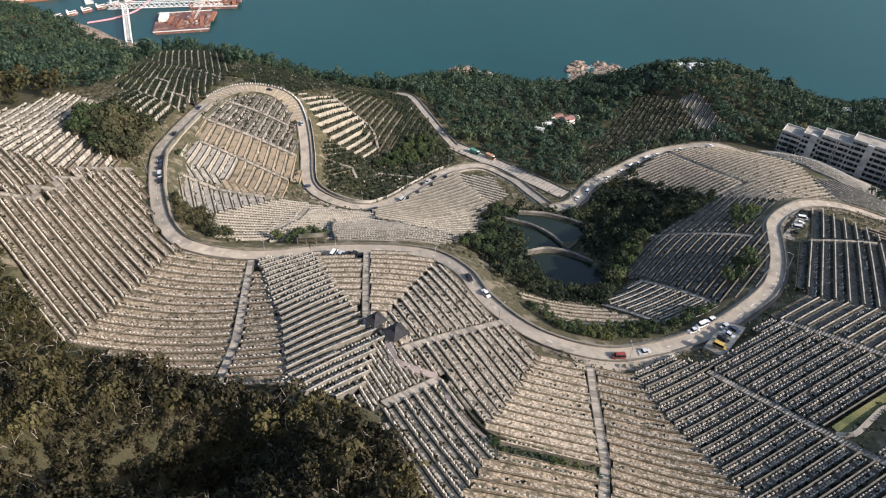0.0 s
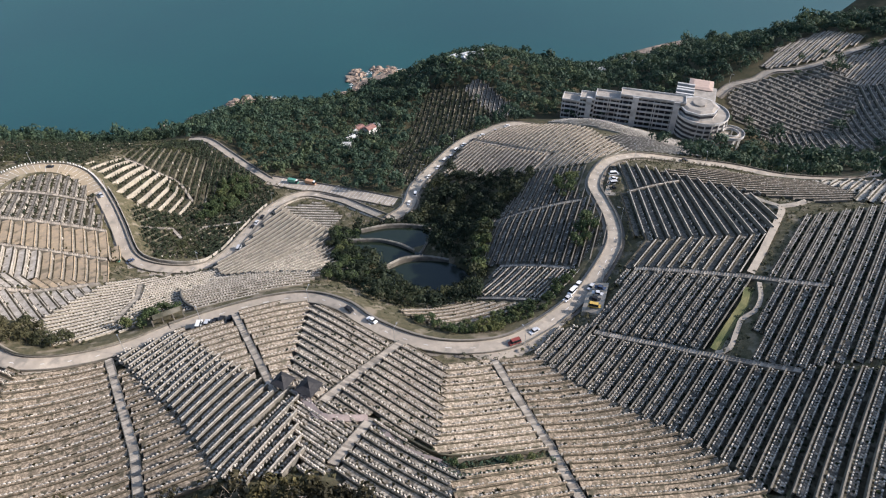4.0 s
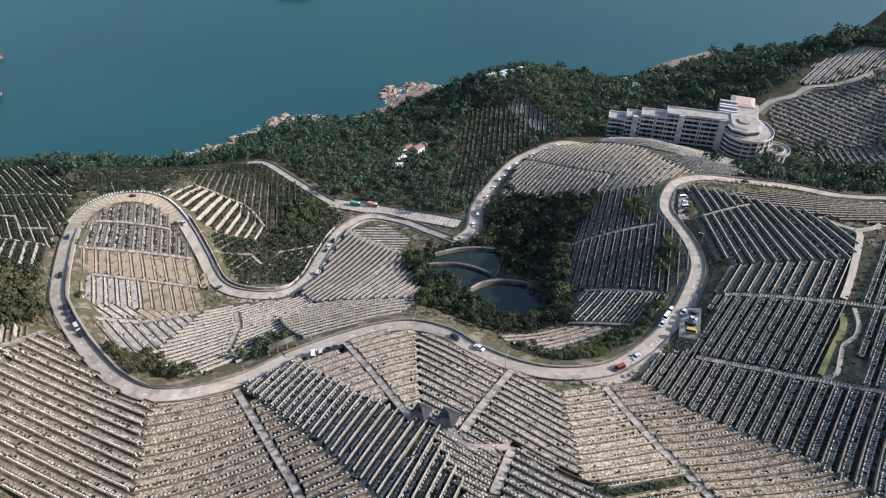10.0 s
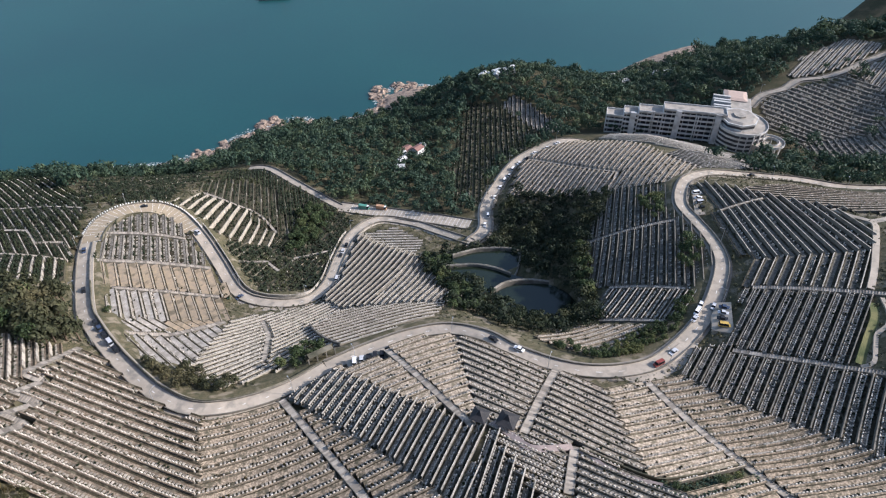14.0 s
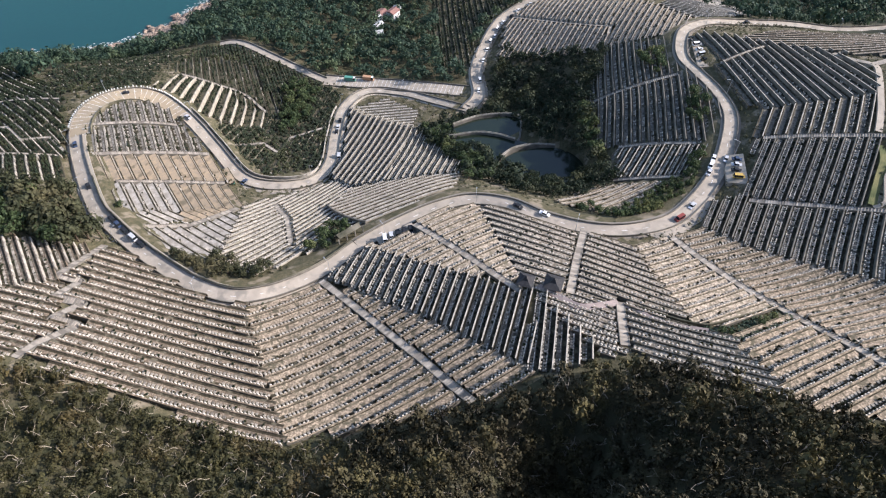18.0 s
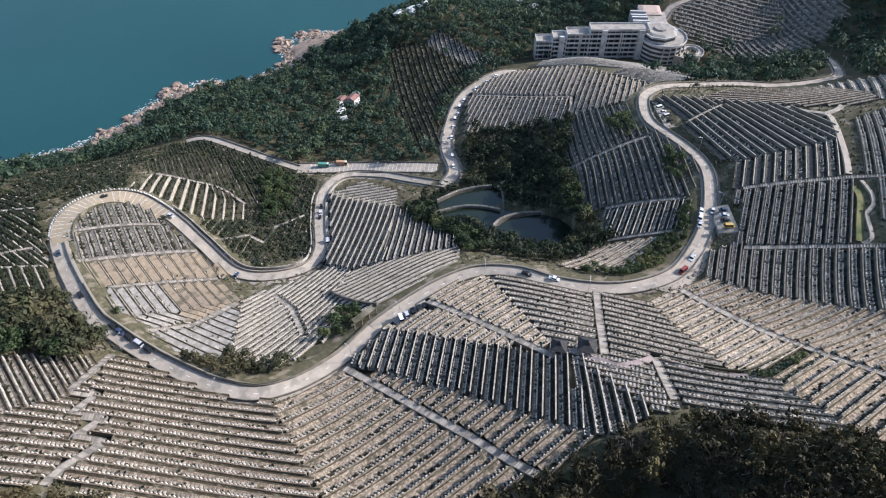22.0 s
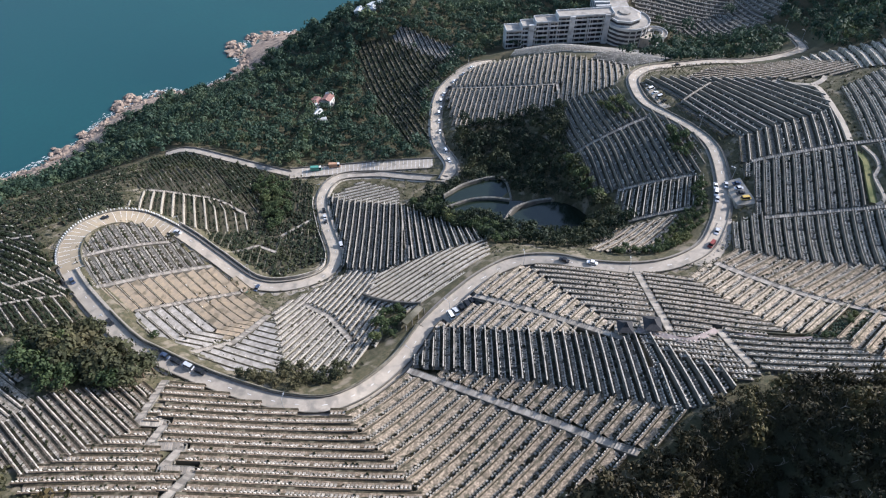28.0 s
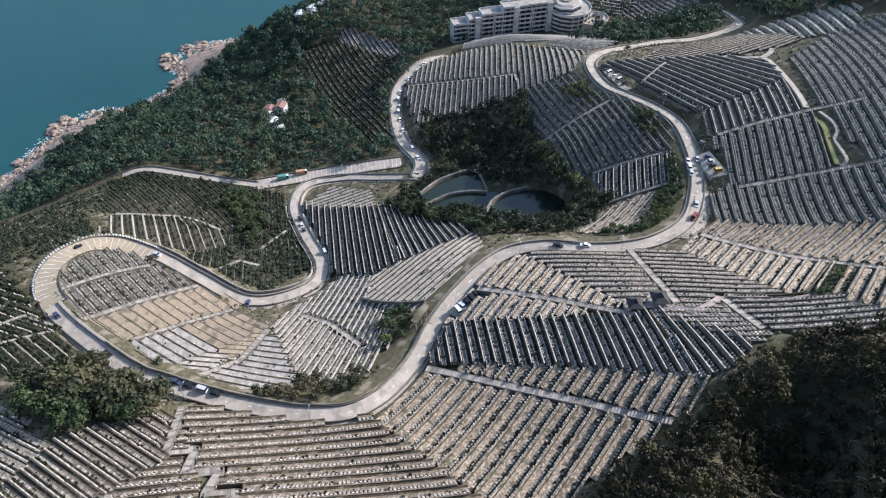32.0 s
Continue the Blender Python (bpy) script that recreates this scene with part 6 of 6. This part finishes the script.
def truss(name, a, b, size, mat, label, parent=None):
    """Lattice girder: four chords with diagonal braces, built as one mesh."""
    a, b = Vector(a), Vector(b)
    d = (b - a)
    m = Matrix.Translation(a) @ d.to_track_quat("X", "Z").to_matrix().to_4x4()
    bm = bmesh.new()
    L = d.length
    s = size / 2

    def bar(p, q, r):
        p, q = m @ Vector(p), m @ Vector(q)
        bmesh.ops.create_cone(bm, cap_ends=False, segments=4, radius1=r, radius2=r, depth=(q - p).length, matrix=Matrix.Translation((p + q) / 2) @ (q - p).to_track_quat("Z", "Y").to_matrix().to_4x4())

    for y, z in ((-s, -s), (s, -s), (s, s), (-s, s)):
        bar((0, y, z), (L, y, z), size * 0.09)
    k = max(2, int(L / size))
    for i in range(k):
        x0, x1 = L * i / k, L * (i + 1) / k
        for (y0, z0), (y1, z1) in (((-s, -s), (s, -s)), ((s, -s), (s, s)), ((s, s), (-s, s)), ((-s, s), (-s, -s))):
            bar((x0, y0, z0), (x1, y1, z1), size * 0.06)
    ob = part(name, bm, mat, parent, "" if parent else label)
    return ob if parent else tagged(ob, category="truss")


def barge(x, y, length, width, turn, deck, label, gear=True):
    top = tagged(new("barge"), label, "barge", "barges")
    top.matrix_world = pose(x, y, 0, 0, 0, turn)
    bm = bmesh.new()
    r = bmesh.ops.create_cube(bm, size=1, matrix=Matrix.Translation((0, 0, 1.2)) @ Matrix.Diagonal((length, width, 3.4, 1)))
    for v in r["verts"]:
        if v.co.z < 0:
            v.co.x *= 0.92
    part("hull", bm, deck, top)
    for sgn in (-1, 1):
        box("bulwark", M["paint"], (0, sgn * (width / 2 - 0.3), 3.3), (length / 2 - 0.5, 0.25, 0.5), 0, top)
    box("deckhouse", M["paint"], (-length * 0.36, width * 0.2, 4.8), (length * 0.08, width * 0.18, 2.0), 0, top)
    if gear:
        for k in range(int(length / 3)):
            box("deck_gear", (M["facade"], ORANGE, deck, STEEL)[k % 4], (rng.uniform(-0.45, 0.45) * length, rng.uniform(-0.42, 0.42) * width, 3.3), (rng.uniform(0.6, 2.2), rng.uniform(0.5, 1.6), rng.uniform(0.3, 1.2)), rng.uniform(0, 3), top)
        for k in range(int(length / 7)):
            box("cargo_bin", deck if k % 2 else ORANGE, (-length * 0.22 + 6.2 * k, rng.uniform(-0.15, 0.25) * width, 3.9), (2.4, width * rng.uniform(0.12, 0.25), rng.uniform(0.7, 1.6)), rng.uniform(-0.2, 0.2), top)
        truss("crane_leg", (length * 0.25, -width * 0.3, 3), (length * 0.18, 0, 24), 1.6, ORANGE, "", top)
        truss("crane_leg", (length * 0.25, width * 0.3, 3), (length * 0.18, 0, 24), 1.6, ORANGE, "", top)
        truss("crane_boom", (length * 0.2, 0, 4), (length * 0.5, width * 0.1, 30), 1.5, M["paint"], "", top)


barge(-324, 803, 66, 58, 12, RUST, "rust-red work barge with cranes moored by the shore")
barge(-300, 862, 60, 26, 6, RUST, "rusty crane barge with a red boom")
barge(-545, 872, 70, 22, 18, ORANGE, "orange flat barge loaded with steel")
barge(-408, 964, 54, 30, -38, M["facade"], "grey work barge crowded with machinery")
barge(-322, 968, 78, 18, 16, RUST, "long rusty barge with a crane at its end")
barge(-341, 932, 38, 8, 8, RUST, "narrow rusty pontoon beside the barges", False)
barge(-390, 1028, 20, 9, 10, M["paint"], "small white work boat with a red hull", False)
barge(-355, 1012, 28, 12, -20, RUST, "small rusty crane barge")
barge(-468, 868, 24, 10, -60, M["paint"], "small white work boat", False)
for _i in range(6):
    barge(-484 + 14 * _i, 812 + 11 * _i, 13, 7, 40, RUST, "small rusty pontoon in a moored string", False)
barge(112, 1045, 46, 11, -20, material("dark_hull", (0.06, 0.07, 0.09), 0.6, alt=(0.04, 0.05, 0.06)), "dark cargo ship out on the water")
truss("truss_gangway", (-430, 838, 6), (-290, 858, 6), 6, M["paint"], "long white lattice gangway over the water")
truss("truss_gangway", (-410, 842, 5), (-366, 736, 5), 6, M["paint"], "white lattice gangway from shore to pontoon")
_l = smooth_line([(-441, 798, 0.3), (-412, 815, 0.3), (-394, 842, 0.3), (-392, 880, 0.3), (-410, 910, 0.3)], 3.0)
_v, _f = sweep(_l, side_of(_l), [(-1.6, 0), (-0.9, 1.2), (0.9, 1.2), (1.6, 0)], closed=True)
tagged(link("floating_boom", mesh_of("floating_boom", _v, _f, PINK)), "pink floating boom curving on the water", "boom")


# ---- parking inside the loop and the apron by the ochre terraces ----
_l = ROAD_LINES["west"]
_n = side_of(_l)
_sel = [i for i in range(len(_l)) if _l[i, 1] > 338 and _l[i, 0] < -84.5]
_v, _f = sweep(_l[_sel], _n[_sel], [(-6.6, -0.6), (-6.6, 0.03), (-2.6, 0.03), (-2.6, -0.6)])
tagged(link("parking_lane", mesh_of("parking_lane", _v, [q[::-1] for q in _f], M["tan"])), "tan concrete parking lane inside the road loop", "parking", kind="structure")
_v, _f = sweep(_l[_sel], _n[_sel], [(-6.9, -2.5), (-6.9, 0.6), (-6.62, 0.6), (-6.62, -2.5)], closed=True)
tagged(link("lane_wall", mesh_of("lane_wall", _v, _f, M["wall_moss"])), "dark mossy wall along the inner edge of the loop", "wall", kind="structure")
_c = _l[_sel][::2].copy()
_c[:, :2] -= _n[_sel][::2] * 4.6
_c[:, 2] += 0.04
_v, _f = boxes(_c, _n[_sel][::2], np.tile((2.0, 0.1, 0.006), (len(_c), 1)))
tagged(link("bay_marks", mesh_of("bay_marks", _v, _f, M["paint"])), "white parking bay lines inside the loop", "road paint", kind="structure")
_a = [(-77, 305), (-71, 296), (-62, 286), (-54, 281), (-58, 275), (-70, 274), (-79, 281), (-82, 296)]
_v = [(x, y, 127.03) for x, y in _a] + [(-71, 287, 127.03)]
tagged(link("parking_apron", mesh_of("parking_apron", _v, [(i, (i + 1) % len(_a), len(_a)) for i in range(len(_a))][::1], M["road"])), "pale concrete parking apron beside the road bend", "parking", kind="structure")

_v, _f = sweep(_l[_sel] + (0, 0, 0.006), _n[_sel], [(-2.6, -0.3), (-2.6, 0), (2.6, 0), (2.6, -0.3)])
tagged(link("loop_deck", mesh_of("loop_deck", _v, [q[::-1] for q in _f], M["tan"])), "tan concrete surface of the road loop", "road", kind="structure")
_sel = [i for i in range(len(_l)) if i < len(_l) * 0.4 and _l[i, 1] < 300]
# dark tone covers the wall and the shadow band beside it
_v, _f = sweep(_l[_sel], _n[_sel], [(-3.5, -4.0), (-3.5, 1.15), (-3.15, 1.15), (-3.15, -4.0)], closed=True)
tagged(link("valley_wall", mesh_of("valley_wall", _v, _f, M["wall_moss"])), "dark stained retaining wall along the road with its shadow in the colour", "wall", kind="structure")
for _k, _i in enumerate(i for i in _sel if 238 < _l[i, 1] < 262 and i % 2):
    _d = _l[_i + 1] - _l[_i - 1]
    vehicle(("saloon", "van")[_k % 5 == 1], ("black", "silver", "black", "blue")[_k % 4], _l[_i, 0] - _n[_i, 0] * 1.75, _l[_i, 1] - _n[_i, 1] * 1.75, _l[_i, 2] + 0.01, math.degrees(math.atan2(_d[1], _d[0])))

# ---- high retaining wall and roadside shelter ----
_w = smooth_line([(-50, 243, 0.0), (-49.5, 232, 0.0), (-47, 220, 0.0), (-44, 213, 0.0)], 2.0)
_w[:, 2] = ground(_w[:, 0], _w[:, 1])
_v, _f = sweep(_w, side_of(_w), [(-0.3, -3.0), (-0.3, 2.6), (0.3, 2.6), (0.3, -3.0)], closed=True)
tagged(link("retaining_wall_apron", mesh_of("retaining_wall", _v, _f, M["wall"])), "high stained concrete retaining wall beside the terraces", "wall", kind="structure")
_s = tagged(new("shelter"), "flat-roofed concrete roadside shelter open to the road", "shelter")
_s.matrix_world = pose(-53.5, 207.6, 163.2, 0, 0, 8)
box("roof", M["wall_moss"], (0, 0, 3.3), (5.0, 1.3, 0.15), 0, _s, "flat mossy concrete roof")
box("rear_wall", M["wall_moss"], (0, 1.35, 1.2), (5.8, 0.12, 2.0), 0, _s)
for _x in (-5.5, -1.9, 1.9, 5.5):
    box("column", M["wall"], (_x, -1.3, 1.2), (0.2, 0.2, 2.0), 0, _s)

# ---- car bay, yard and garden wall ----
_v = [(-46, 194.6, 165.6), (-30.5, 192.6, 165.6), (-30, 199.5, 165.6), (-46, 199.5, 165.6)]
tagged(link("parking_bay", mesh_of("parking_bay", _v, [(0, 1, 2, 3)], M["road"])), "concrete parking bay cut into the terraces", "parking", kind="structure")
_b = smooth_line([(-46.8, 194.0, 164.0), (-30.2, 192.0, 164.0)], 2.0)
_v, _f = sweep(_b, side_of(_b), [(-0.2, -0.5), (-0.2, 3.6), (0.2, 3.6), (0.2, -0.5)], closed=True)
tagged(link("bay_wall", mesh_of("bay_wall", _v, _f, M["wall_moss"])), "dark retaining wall behind the parking bay", "wall", kind="structure")
_bm = bmesh.new()
_top = [_bm.verts.new((x, y, float(ground(x, y)[0]) + 0.25)) for x, y in YARD]
_low = [_bm.verts.new((v.co.x, v.co.y, v.co.z - 4)) for v in _top]
_bm.faces.new(_top[::-1])
for _i in range(len(_top)):
    _j = (_i + 1) % len(_top)
    _bm.faces.new((_top[_i], _top[_j], _low[_j], _low[_i]))
bmesh.ops.recalc_face_normals(_bm, faces=_bm.faces[:])
_yard = part("parking_yard", _bm, M["road"])
tagged(_yard, "concrete yard for trucks beside the road", "parking", kind="structure")
_w = smooth_line([(2.5, 113.5, 0.0), (10.5, 97.8, 0.0), (17, 94.2, 0.0), (40, 91.5, 0.0)], 2.0)
_w[:, 2] = ground(_w[:, 0], _w[:, 1])
_v, _f = sweep(_w, side_of(_w), [(-0.2, -2.0), (-0.2, 1.5), (0.2, 1.5), (0.2, -2.0)], closed=True)
tagged(link("garden_wall", mesh_of("garden_wall", _v, _f, M["wall_moss"])), "dark mossy retaining wall along the garden", "wall", kind="structure")
for _x, _y in ((27, 87.5), (30, 88), (33, 87.5), (15, 89), (13.5, 91)):
    tree(_x, _y, 1.5, "green", "small round tree in the terrace garden", "garden trees")
for _x, _y in ((-118, 392.5), (-113, 394), (-106, 394.5), (-99, 391), (-94.5, 383), (-92, 374), (-125, 383), (-128, 371), (-89, 362), (-87.5, 343), (-87, 334)):
    tree(_x, _y, 1.7, "olive", "low olive green bush tree inside the loop", "loop trees")

# ---- concrete apron at the head of the long stairway ----
_a = [(42, 146), (45, 141), (49, 139.5), (58, 138), (66, 140), (74, 143.5), (80, 147), (74, 150), (56, 147)]
_v = [(x, y, 168.9 + 0.045 * (60 - x) * (x < 60)) for x, y in _a] + [(58, 143, 168.95)]
tagged(link("road_apron", mesh_of("road_apron", _v, [(i, (i + 1) % len(_a), len(_a)) for i in range(len(_a))], M["road"])), "stained concrete apron where the stairway meets the road", "apron", kind="structure")

# ---- parking lot beside the upper bend ----
_bm = bmesh.new()
_top = [_bm.verts.new((x, y, 157.2 + 0.2 * (235 - y))) for x, y in LOT]
_low = [_bm.verts.new((v.co.x, v.co.y, v.co.z - 4)) for v in _top]
_bm.faces.new(_top)
for _i in range(4):
    _bm.faces.new((_top[_i], _low[_i], _low[_i - 3], _top[_i - 3]))
bmesh.ops.recalc_face_normals(_bm, faces=_bm.faces[:])
tagged(part("parking_lot", _bm, M["road"]), "small concrete parking lot beside the road bend", "parking", kind="structure")

# ---- low boundary wall of the planted graves along the road ----
_l = ROAD_LINES["west"]
_sel = [i for i in range(len(_l)) if i > len(_l) * 0.5 and _l[i, 1] < 352 and _l[i, 0] < 5]
_v, _f = sweep(_l[_sel], side_of(_l)[_sel], [(5.0, -1.5), (5.0, 1.1), (5.35, 1.1), (5.35, -1.5)], closed=True)
tagged(link("boundary_wall", mesh_of("boundary_wall", _v, _f, M["coping"])), "low pale boundary wall round the planted graves", "wall", kind="structure")
